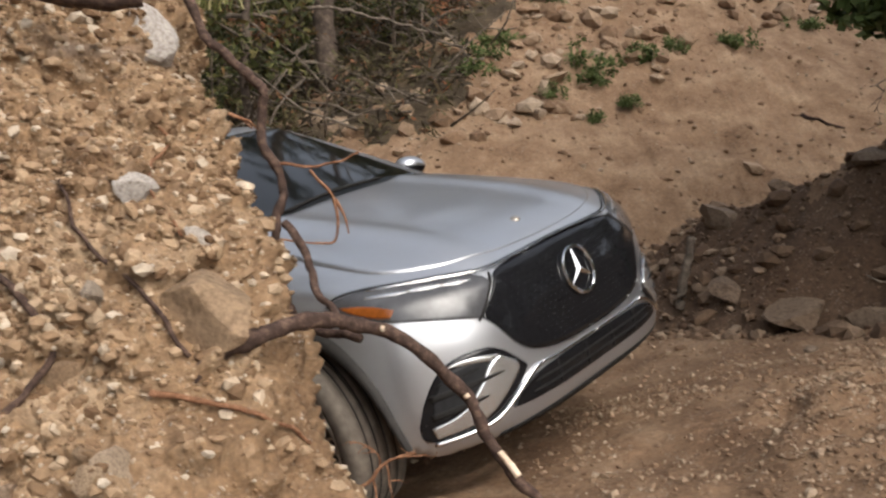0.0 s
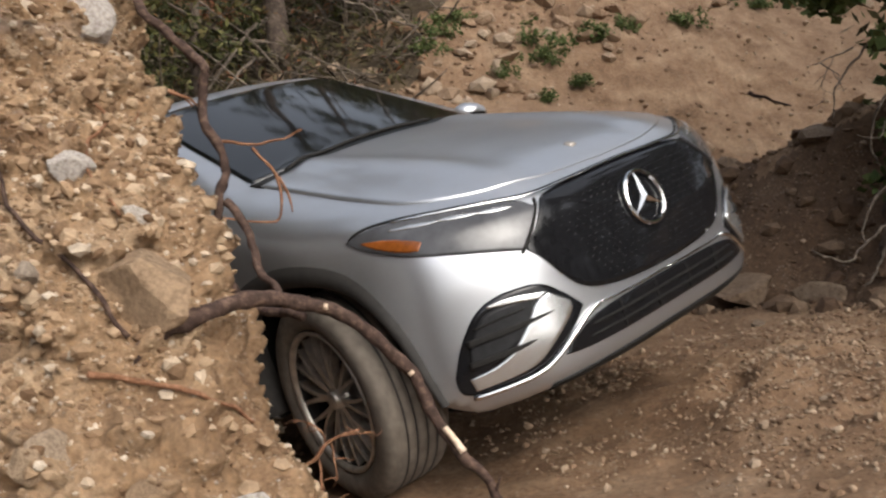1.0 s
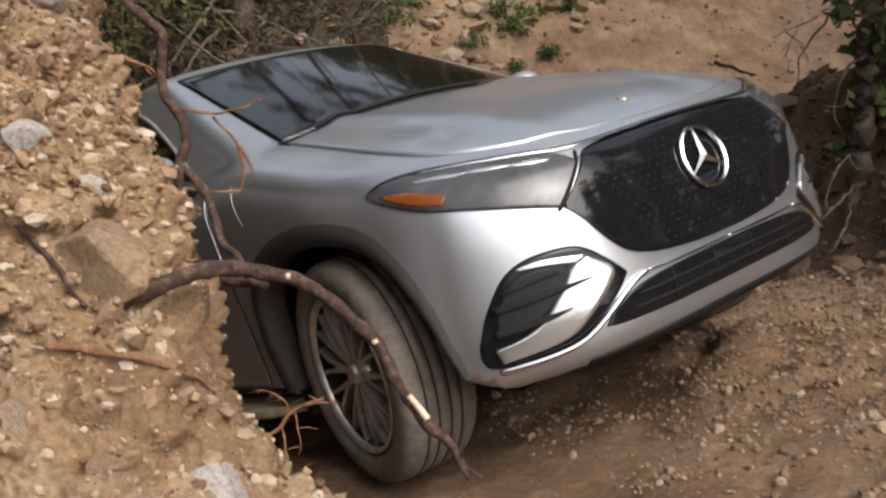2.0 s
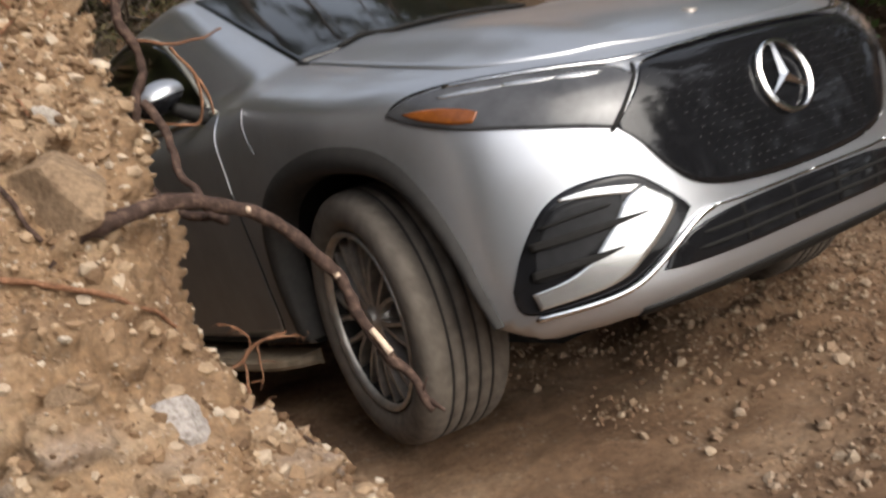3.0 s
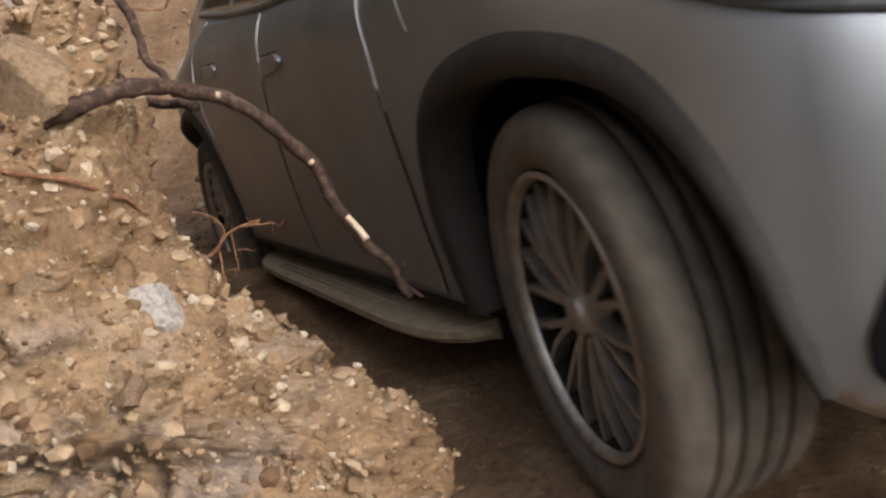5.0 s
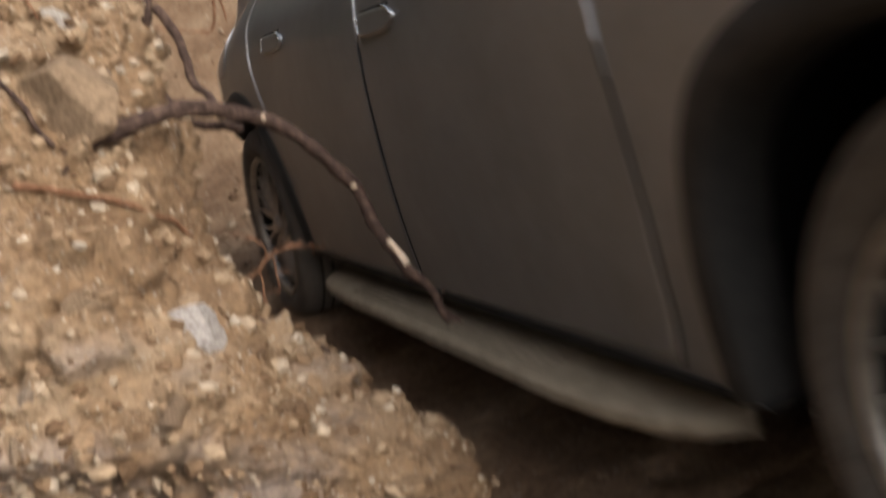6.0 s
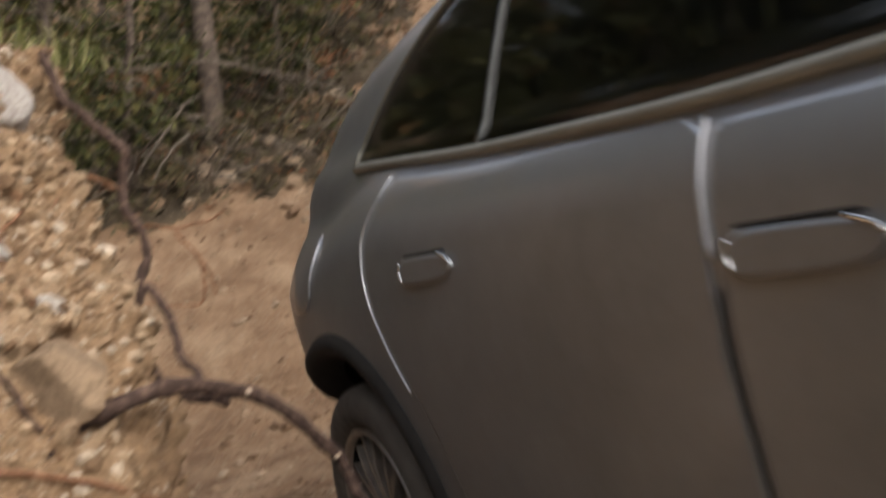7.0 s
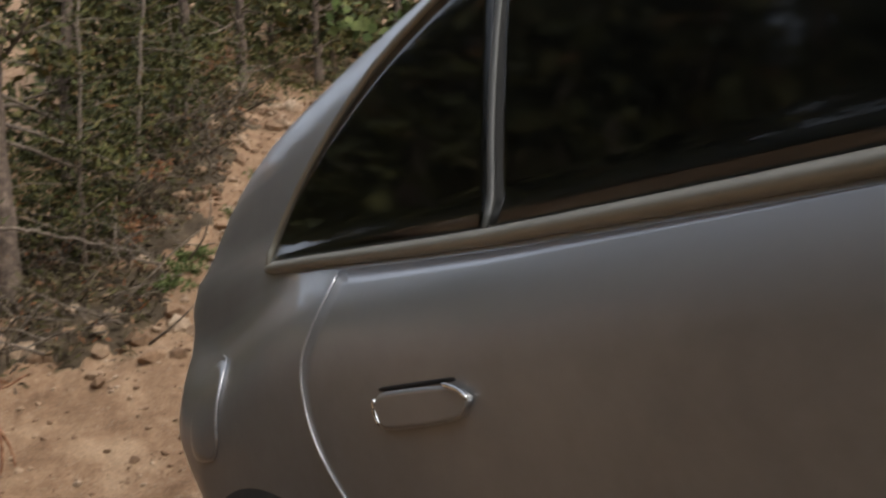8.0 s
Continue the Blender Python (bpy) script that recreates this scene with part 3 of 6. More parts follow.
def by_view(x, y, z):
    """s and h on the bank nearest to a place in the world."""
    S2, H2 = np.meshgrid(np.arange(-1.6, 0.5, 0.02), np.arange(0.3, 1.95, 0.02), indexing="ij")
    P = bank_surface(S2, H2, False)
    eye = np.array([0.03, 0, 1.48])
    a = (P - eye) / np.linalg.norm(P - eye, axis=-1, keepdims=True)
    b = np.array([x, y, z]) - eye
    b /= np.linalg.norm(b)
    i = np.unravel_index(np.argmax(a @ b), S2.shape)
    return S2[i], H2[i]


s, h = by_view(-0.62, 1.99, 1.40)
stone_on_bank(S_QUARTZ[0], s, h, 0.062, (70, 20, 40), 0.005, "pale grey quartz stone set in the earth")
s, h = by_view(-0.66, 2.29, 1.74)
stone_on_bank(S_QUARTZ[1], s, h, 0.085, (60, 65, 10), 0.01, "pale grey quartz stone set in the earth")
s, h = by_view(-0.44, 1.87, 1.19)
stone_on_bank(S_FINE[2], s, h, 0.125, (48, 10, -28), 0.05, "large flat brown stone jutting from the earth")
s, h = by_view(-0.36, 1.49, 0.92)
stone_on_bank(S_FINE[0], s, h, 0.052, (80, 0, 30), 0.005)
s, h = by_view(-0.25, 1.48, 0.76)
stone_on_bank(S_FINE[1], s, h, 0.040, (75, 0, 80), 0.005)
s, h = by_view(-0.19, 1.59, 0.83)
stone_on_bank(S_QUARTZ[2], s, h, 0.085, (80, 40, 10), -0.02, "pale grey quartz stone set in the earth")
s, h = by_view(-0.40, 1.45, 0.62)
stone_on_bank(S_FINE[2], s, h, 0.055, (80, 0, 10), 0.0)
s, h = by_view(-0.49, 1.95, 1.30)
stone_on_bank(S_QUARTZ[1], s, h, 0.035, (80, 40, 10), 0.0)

# single stones about the track
for k, (x, y, size) in enumerate([(2.15, 6.0, 0.26), (2.45, 5.6, 0.22), (1.9, 6.5, 0.17), (2.0, 7.2, 0.20), (2.7, 6.2, 0.16), (0.1, 10.3, 0.16), (1.05, 10.9, 0.15), (0.75, 10.7, 0.12),
                                  (1.1, 13.0, 0.2), (1.5, 13.2, 0.17), (0.9, 12.2, 0.13), (3.1, 10.0, 0.14), (2.2, 9.8, 0.1), (1.45, 3.3, 0.03),
                                  (2.1, 3.9, 0.035), (1.75, 4.3, 0.035), (2.5, 3.4, 0.03), (2.75, 4.2, 0.05), (1.95, 5.2, 0.05)]):
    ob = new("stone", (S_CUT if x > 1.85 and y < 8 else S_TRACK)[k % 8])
    ob.location = (x, y, float(land_height(x, y)) + size * 0.12)
    ob.rotation_euler = (rng.uniform(-0.3, 0.3), rng.uniform(-0.3, 0.3), rng.uniform(0, 6))
    ob.scale = (size,) * 3
    tagged(ob, "rough brown stone lying on the dirt", "stone", "stones on the track")


# ---------------------------------------------------------------- roots and wood
def tube_verts(pts, radii, sides=8, seed=0, knob=0.15):
    pts = np.asarray(pts, float)
    n = len(pts)
    T = np.gradient(pts, axis=0)
    T /= np.linalg.norm(T, axis=1)[:, None] + 1e-9
    up = np.array([0.13, 0.21, 0.97])
    A = np.cross(T, up)
    A /= np.linalg.norm(A, axis=1)[:, None] + 1e-9
    B = np.cross(T, A)
    ang = np.linspace(0, 2 * np.pi, sides, endpoint=False)
    R = np.asarray(radii)[:, None] * (1 + knob * vnoise(np.stack([np.repeat(pts[:, None, 0] * 40, sides, 1), np.repeat(pts[:, None, 1] * 40, sides, 1), np.cos(ang)[None] * 1.5 + pts[:, None, 2] * 40], -1), seed))
    V = pts[:, None] + R[..., None] * (np.cos(ang)[None, :, None] * A[:, None] + np.sin(ang)[None, :, None] * B[:, None])
    V = V.reshape(-1, 3)
    F = []
    for i in range(n - 1):
        for j in range(sides):
            k = (j + 1) % sides
            F.append((i * sides + j, i * sides + k, (i + 1) * sides + k, (i + 1) * sides + j))
    F.append(tuple(range(sides))[::-1])
    F.append(tuple((n - 1) * sides + j for j in range(sides)))
    return V, F


def smooth_line(keys, step=0.012, wob=0.006, seed=0):
    """A wandering line through the given places."""
    keys = np.asarray(keys, float)
    d = np.concatenate([[0], np.cumsum(np.linalg.norm(np.diff(keys, axis=0), axis=1))])
    m = max(4, int(d[-1] / step))
    u = np.linspace(0, d[-1], m)
    out = np.stack([np.interp(u, d, keys[:, i]) for i in range(3)], -1)
    ker = np.ones(5) / 5
    pad = np.pad(out, ((2, 2), (0, 0)), mode="edge")
    out = np.stack([np.convolve(pad[:, i], ker, "valid") for i in range(3)], -1)
    w = np.stack([fbm(np.stack([u * 14, 0 * u + seed, 0 * u + i * 9.1], -1), 1.0, 3, seed + i) for i in range(3)], -1)
    fade = np.minimum(1, np.minimum(u, d[-1] - u) / 0.05)[:, None]
    return out + w * wob * fade


def stick(name, keys, r0, r1, mat, parent=None, label="", sides=8, wob=0.006, seed=0, step=0.012, knob=0.18):
    line = smooth_line(keys, step, wob, seed)
    V, F = tube_verts(line, np.linspace(r0, r1, len(line)), sides, seed, knob)
    return put(name, mesh_of(name, V, F), mat, parent, label)


def twigs(name, base, way, length, r, seed, mat, parent, depth=3):
    """A spray of forking rootlets in one mesh."""
    rg = np.random.RandomState(seed)
    VV, FF, off = [], [], 0
    todo = [(np.array(base, float), np.array(way, float), length, r, depth)]
    while todo:
        p, w, L, rr, k = todo.pop()
        w = w / np.linalg.norm(w)
        pts = [p]
        for i in range(5):
            w = w + rg.normal(size=3) * 0.33
            w /= np.linalg.norm(w)
            pts.append(pts[-1] + w * L / 5)
            if k > 0 and i in (1, 3) and rg.rand() < 0.9:
                todo.append((pts[-1], w + rg.normal(size=3) * 0.8, L * 0.6, rr * 0.65, k - 1))
        V, F = tube_verts(np.array(pts), np.linspace(rr, rr * 0.45, 6), 5, seed)
        VV.append(V)
        FF += [tuple(a + off for a in f) for f in F]
        off += len(V)
    ob = put(name, mesh_of(name, np.concatenate(VV), FF), mat, parent)
    ob["kind"] = "stuff"
    return ob


# the thick root that hangs out over the track
tree_root = stick("tree_root", [(-0.66, 1.86, 1.02), (-0.56, 1.79, 1.04), (-0.46, 1.79, 1.075), (-0.38, 1.83, 1.135), (-0.30, 1.90, 1.155), (-0.20, 1.96, 1.145), (-0.12, 2.01, 1.10 + 0.02), (-0.06, 2.02, 1.095), (-0.02, 2.01, 1.055), (0.06, 2.00, 0.97), (0.085, 1.98, 0.91), (0.12, 1.95, 0.87), (0.155, 1.93, 0.83), (0.20, 1.92, 0.775), (0.24, 1.91, 0.72)],
                  0.019, 0.011, M_ROOT, None, "", 10, 0.006, 3, 0.010, 0.3)
tagged(tree_root, "thick dark brown bare root hanging out of the earth bank", "root")
stick("peeled_patch", [(0.108, 1.946, 0.893), (0.122, 1.935, 0.880), (0.138, 1.923, 0.862), (0.156, 1.919, 0.836)], 0.007, 0.0085, M_PEELED, tree_root, "pale peeled wood", 8, 0.0, 4)
stick("peeled_patch", [(-0.128, 1.992, 1.128), (-0.118, 1.99, 1.128)], 0.008, 0.007, M_PEELED, tree_root, "pale peeled wood", 8, 0.0, 4)
stick("peeled_patch", [(0.044, 1.985, 0.995), (0.052, 1.982, 0.985)], 0.008, 0.007, M_PEELED, tree_root, "pale peeled wood", 8, 0.0, 4)
stick("fork", [(0.225, 1.912, 0.745), (0.25, 1.90, 0.728), (0.262, 1.897, 0.722)], 0.006, 0.003, M_ROOT, tree_root, "", 6, 0.003, 8, 0.006, 0.3)
stick("fork", [(0.215, 1.915, 0.755), (0.218, 1.905, 0.785), (0.224, 1.90, 0.80)], 0.004, 0.002, M_ROOT, tree_root, "", 6, 0.003, 9, 0.006, 0.3)
stick("fork", [(-0.20, 1.98, 1.13), (-0.26, 2.10, 1.18), (-0.29, 2.16, 1.24), (-0.33, 2.20, 1.30), (-0.36, 2.22, 1.33)], 0.008, 0.010, M_ROOT, tree_root)


# ---------------------------------------------------------------- the car
def eased(xs, ys, soft):
    """A rounded line through the given places, as a fine table."""
    u = np.linspace(xs[0], xs[-1], 1200)
    v = np.interp(u, xs, ys)
    k = max(3, int(soft / (u[1] - u[0])) | 1)
    w = np.hanning(k + 2)[1:-1]
    pad = np.concatenate([2 * v[0] - v[k:0:-1], v, 2 * v[-1] - v[-2:-k - 2:-1]])
    return u, np.convolve(pad, w / w.sum(), "same")[k:-k]


ZB = eased([-4.4, -3.2, -2.43, -1.71, -0.73, 0.2], [1.38, 1.312, 1.223, 1.164, 1.134, 1.12], 0.5)
YG = eased([-4.4, -3.2, -2.43, -1.71, -0.9, -0.3], [0.68, 0.775, 0.825, 0.875, 0.86, 0.82], 0.5)
WS = eased([0.2, 0.32, 0.5, 0.68, 0.86, 1.0, 1.15, 1.4], [0.89, 0.925, 0.950, 0.962, 0.966, 0.955, 0.925, 0.86], 0.2)
WF = eased([0.2, 0.32, 0.5, 0.68, 0.86, 1.0, 1.15, 1.4], [0.90, 0.94, 0.964, 0.948, 0.908, 0.868, 0.832, 0.78], 0.2)
XZ = eased([0.2, 0.27, 0.34, 0.45, 0.55, 0.70, 0.80, 0.88, 0.94, 1.0, 1.1], [0.78, 0.83, 0.862, 0.868, 0.862, 0.852, 0.832, 0.795, 0.735, 0.64, 0.4], 0.09)
HOOD = eased([-1.2, -0.45, 0.0, 0.3, 0.55, 0.72, 0.9], [1.33, 1.255, 1.165, 1.10, 1.025, 0.955, 0.855], 0.25)


def belt(x):
    return np.interp(x, *ZB)


def body_field(P):
    """Below zero inside the car's lower body."""
    x, y, z = P[..., 0], np.abs(P[..., 1]), P[..., 2]
    nose = sstep(0.0, 0.5, x)
    ws = np.interp(z, *WS) * (1 - nose) + np.interp(z, *WF) * nose
    ws = ws - 0.17 * sstep(-3.42, -4.3, x) + 0.012 * np.exp(-(x / 0.45) ** 2) + 0.012 * np.exp(-((x + 3.21) / 0.45) ** 2)
    side = y - ws
    xz = np.interp(z, *XZ)
    front = (x - (xz - 0.228 * (y / 0.84) ** 3.4)) * 0.8
    hood = np.interp(x, *HOOD)
    hood = hood - 0.062 * (y / 0.85) ** 2 - 0.05 * (y / 0.9) ** 6 + 0.017 * np.exp(-((y - 0.43) / 0.075) ** 2)
    yg, zb = np.interp(x, *YG), belt(x)
    deck = zb + 0.02 - 0.95 * np.maximum(y - yg, 0) - 0.10 * sstep(0.0, 0.06, y - yg) * sstep(-2.9, -3.6, x)
    w = sstep(-0.85, -0.35, x)
    top = z - (deck * (1 - w) + hood * w)
    rear = (-4.22 + 0.34 * (y / 0.86) ** 3 + np.maximum(z - 1.02, 0) * 0.8 + np.maximum(1.02 - z, 0) * 0.8 + 0.34 * np.clip(1 - (y / 0.9) ** 3, 0, 1) * sstep(1.05, 0.80, z) - x) * 0.8
    floor = 0.285 + 0.015 * sstep(0.5, 0.2, x) - z
    d = smax(side, front, 0.10)
    d = smax(d, rear, 0.14)
    d = smax(d, top * 0.8, 0.055)
    return smax(d, floor, 0.03)


def cabin_field(P):
    x, y, z = P[..., 0], np.abs(P[..., 1]), P[..., 2]
    yg, zb = np.interp(x, *YG), belt(x)
    side = (y - (yg - 0.40 * (z - zb) - 0.16 * np.maximum(z - zb, 0) ** 2)) * 0.9
    screen = (z - (1.235 + (-0.42 - 0.30 * y * y - x) * 0.48)) * 0.9
    roof = z - (1.745 - 0.05 * (np.maximum(-x - 1.9, 0)) ** 2 - 0.09 * y * y)
    tail = (z - (1.70 - (-3.35 - x) * 0.72)) * 0.8
    d = smax(side, screen, 0.05)
    d = smax(d, roof, 0.10)
    d = smax(d, tail, 0.12)
    return smax(d, zb - 0.06 - z, 0.02)


def shell_field(P):
    return smin(body_field(P), cabin_field(P), 0.03)


def march(O, D, far, field, outward=True):
    """Distance along rays at which the field changes sign: from inside out, or from outside in."""
    steps = 60
    lo = np.zeros(O.shape[:-1])
    found = np.zeros(O.shape[:-1], bool)
    hi = np.full(O.shape[:-1], far)
    for k in range(1, steps + 1):
        t = far * k / steps
        v = field(O + D * t)
        cross = (v > 0) if outward else (v < 0)
        hit = cross & ~found
        hi = np.where(hit, t, hi)
        lo = np.where(found | hit, lo, t)
        found |= cross
    for _ in range(26):
        mid = (lo + hi) / 2
        v = field(O + D * mid[..., None])
        cross = (v > 0) if outward else (v < 0)
        hi = np.where(cross, mid, hi)
        lo = np.where(cross, lo, mid)
    return (lo + hi) / 2


def car_shell():
    th = np.linspace(0, 2 * np.pi, 200, endpoint=False)
    rows = [(-3.4, f) for f in np.radians(np.concatenate([np.linspace(-89.5, -2, 84)]))]
    rows += [(x, 0.0) for x in np.arange(-3.4, 0.1001, 0.035)]
    rows += [(0.1, f) for f in np.radians(np.linspace(3, 89.5, 46))]
    C = np.array([r[0] for r in rows])
    Fi = np.array([r[1] for r in rows])
    O = np.stack([C, 0 * C, 0.66 + 0 * C], -1)[:, None, :].repeat(len(th), 1)
    D = np.stack([np.sin(Fi)[:, None] + 0 * th, np.cos(Fi)[:, None] * np.cos(th), np.cos(Fi)[:, None] * np.sin(th)], -1)
    t = march(O, D, 1.6, shell_field)
    me = grid_mesh("body", O + D * t[..., None], True)
    bm = bmesh.new()
    bm.from_mesh(me)
    bm.verts.ensure_lookup_table()
    nv = len(th)
    total = len(bm.verts)
    bm.faces.new([bm.verts[i] for i in range(nv)])
    bm.faces.new([bm.verts[i] for i in range(total - nv, total)][::-1])
    bmesh.ops.recalc_face_normals(bm, faces=bm.faces)
    bm.to_mesh(me)
    bm.free()
    me.polygons.foreach_set("use_smooth", [True] * len(me.polygons))
    return me


def resample(line, n):
    line = np.asarray(line, float)
    d = np.concatenate([[0], np.cumsum(np.linalg.norm(np.diff(line, axis=0), axis=1))])
    u = np.linspace(0, d[-1], n)
    return np.stack([np.interp(u, d, line[:, i]) for i in range(2)], -1)


def rounded(line, times=2):
    """Corner cutting, with the ends kept."""
    line = np.asarray(line, float)
    for _ in range(times):
        q = [line[0]]
        for a, b in zip(line[:-1], line[1:]):
            q += [0.75 * a + 0.25 * b, 0.25 * a + 0.75 * b]
        q.append(line[-1])
        line = np.array(q)
    return line


ARCH_R = 0.465
car = new("car")
tagged(car, "silver grey electric SUV, dusty, climbing out of a dip", "car")


ARCH_EDGE = [(-0.515, 0.30), (-0.52, 0.45), (-0.515, 0.60), (-0.48, 0.73), (-0.40, 0.82), (-0.25, 0.88), (-0.04, 0.906), (0.10, 0.898), (0.24, 0.866), (0.355, 0.805), (0.465, 0.70), (0.525, 0.57), (0.553, 0.43), (0.566, 0.352)]
ARCH_WIDTH = [0.062, 0.062, 0.064, 0.068, 0.07, 0.07, 0.068, 0.066, 0.062, 0.056, 0.046, 0.034, 0.024, 0.018]


def arch_outline(x, grow):
    """The wheel opening from the side: round behind, and drawn forward to the bumper's corner in front. grow 0 is the opening, 1 the trim's outer edge."""
    if x != 0.0:
        r = ARCH_R + 0.05 * grow
        pts = [(x + r * math.cos(radians(a)), 0.405 + r * math.sin(radians(a))) for a in np.linspace(194, -14, 48)]
        return [(pts[0][0], 0.1)] + pts + [(pts[-1][0], 0.1)]
    pts = []
    for (px, pz), w in zip(ARCH_EDGE, ARCH_WIDTH):
        dx, dz = px * 1.0, max(pz - 0.42, 0.0)
        k = w * (1 - grow) / math.hypot(dx, dz)
        pts.append((px - dx * k, pz - dz * k))
    pts = [tuple(q) for q in rounded(pts, 2)]
    return [(pts[0][0], 0.1)] + pts + [(0.612, 0.306), (0.64, 0.20), (0.64, 0.1)]


def cut_shell():
    me = car_shell()
    ob = new("body", me)
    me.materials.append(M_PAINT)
    me.materials.append(M_LINER)
    for x in (0.0, -3.21):
        for y in (-1, 1):
            bm = bmesh.new()
            outline = arch_outline(x, 0.0)
            lo = [bm.verts.new((px, y * 0.55, pz)) for px, pz in outline]
            hi = [bm.verts.new((px, y * 1.17, pz)) for px, pz in outline]
            bm.faces.new(lo)
            bm.faces.new(hi)
            for i in range(len(lo)):
                j = (i + 1) % len(lo)
                bm.faces.new((lo[i], lo[j], hi[j], hi[i]))
            bmesh.ops.recalc_face_normals(bm, faces=bm.faces)
            cm = bpy.data.meshes.new("cut")
            bm.to_mesh(cm)
            bm.free()
            cm.materials.append(M_LINER)
            c = new("cut", cm)
            mod = ob.modifiers.new("cut", "BOOLEAN")
            mod.operation, mod.solver, mod.object = "DIFFERENCE", "EXACT", c
            mod.material_mode = "TRANSFER"
            dg = bpy.context.evaluated_depsgraph_get()
            out = bpy.data.meshes.new_from_object(ob.evaluated_get(dg), depsgraph=dg)
            ob.modifiers.clear()
            old, ob.data = ob.data, out
            bpy.data.meshes.remove(old)
            bpy.data.objects.remove(c)
            bpy.data.meshes.remove(cm)
    ob.parent = car
    return ob


body = cut_shell()


# ---- pieces laid on the shell
def onto_front(yz, off, field=body_field):
    O = np.stack([np.full(yz.shape[:-1], 1.5), yz[..., 0], yz[..., 1]], -1)
    D = np.broadcast_to(np.array([-1.0, 0, 0]), O.shape)
    t = march(O, D, 2.2, field, False)
    P = O + D * t[..., None]
    return P + shell_normal(P, field) * off


def onto_side(xz, off, sgn=-1, field=shell_field):
    O = np.stack([xz[..., 0], np.full(xz.shape[:-1], sgn * 1.4), xz[..., 1]], -1)
    D = np.broadcast_to(np.array([0.0, -sgn, 0]), O.shape)
    t = march(O, D, 1.35, field, False)
    P = O + D * t[..., None]
    return P + shell_normal(P, field) * off


def onto_top(xy, off, field=shell_field):
    O = np.stack([xy[..., 0], xy[..., 1], np.full(xy.shape[:-1], 2.2)], -1)
    D = np.broadcast_to(np.array([0.0, 0, -1.0]), O.shape)
    t = march(O, D, 1.9, field, False)
    P = O + D * t[..., None]
    return P + shell_normal(P, field) * off


def shell_normal(P, field):
    e = 0.004
    g = np.stack([field(P + np.eye(3)[i] * e) - field(P - np.eye(3)[i] * e) for i in range(3)], -1)
    return g / (np.linalg.norm(g, axis=-1, keepdims=True) + 1e-12)


def panel(name, low, high, onto, mat, parent, off=0.004, n=40, m=14, thick=0.012, label="", smooth_line_times=2, **kw):
    """A sheet between two drawn lines, laid on the shell, with an edge turned inwards."""
    a, b = resample(rounded(low, smooth_line_times), n), resample(rounded(high, smooth_line_times), n)
    v = np.linspace(0, 1, m)[None, :, None]
    flat = a[:, None] * (1 - v) + b[:, None] * v
    P = onto(flat, off, **kw)
    Q = onto(flat, off - thick, **kw)
    idx = np.arange(n * m).reshape(n, m)
    ring = np.concatenate([idx[:, 0], idx[-1, 1:], idx[::-1, -1][1:], idx[0, ::-1][1:-1]])
    V = np.concatenate([P.reshape(-1, 3), Q.reshape(-1, 3)[ring]])
    F = [tuple(f) for f in np.stack([idx[:-1, :-1], idx[1:, :-1], idx[1:, 1:], idx[:-1, 1:]], -1).reshape(-1, 4)]
    k = len(ring)
    for i in range(k):
        j = (i + 1) % k
        F.append((ring[i], ring[j], n * m + j, n * m + i))
    bm = bmesh.new()
    vs = [bm.verts.new(p) for p in V]
    for f in F:
        try:
            bm.faces.new([vs[i] for i in f])
        except ValueError:
            pass
    bmesh.ops.remove_doubles(bm, verts=bm.verts, dist=0.0002)
    return bm_put(name, bm, mat, parent, label)


def strip(name, line, onto, r, mat, parent, off=0.002, n=60, flat=1.0, label="", **kw):
    """A rounded bead that follows a drawn line on the shell."""
    pts = onto(resample(rounded(line, 2), n), off, **kw)
    rr = np.full(n, r)
    rr[0] = rr[-1] = r * 0.6
    V, F = tube_verts(pts, rr, 8, 1, 0.0)
    return put(name, mesh_of(name, V, F), mat, parent, label)


def mirror2(line):
    return [(-y, z) for y, z in line]


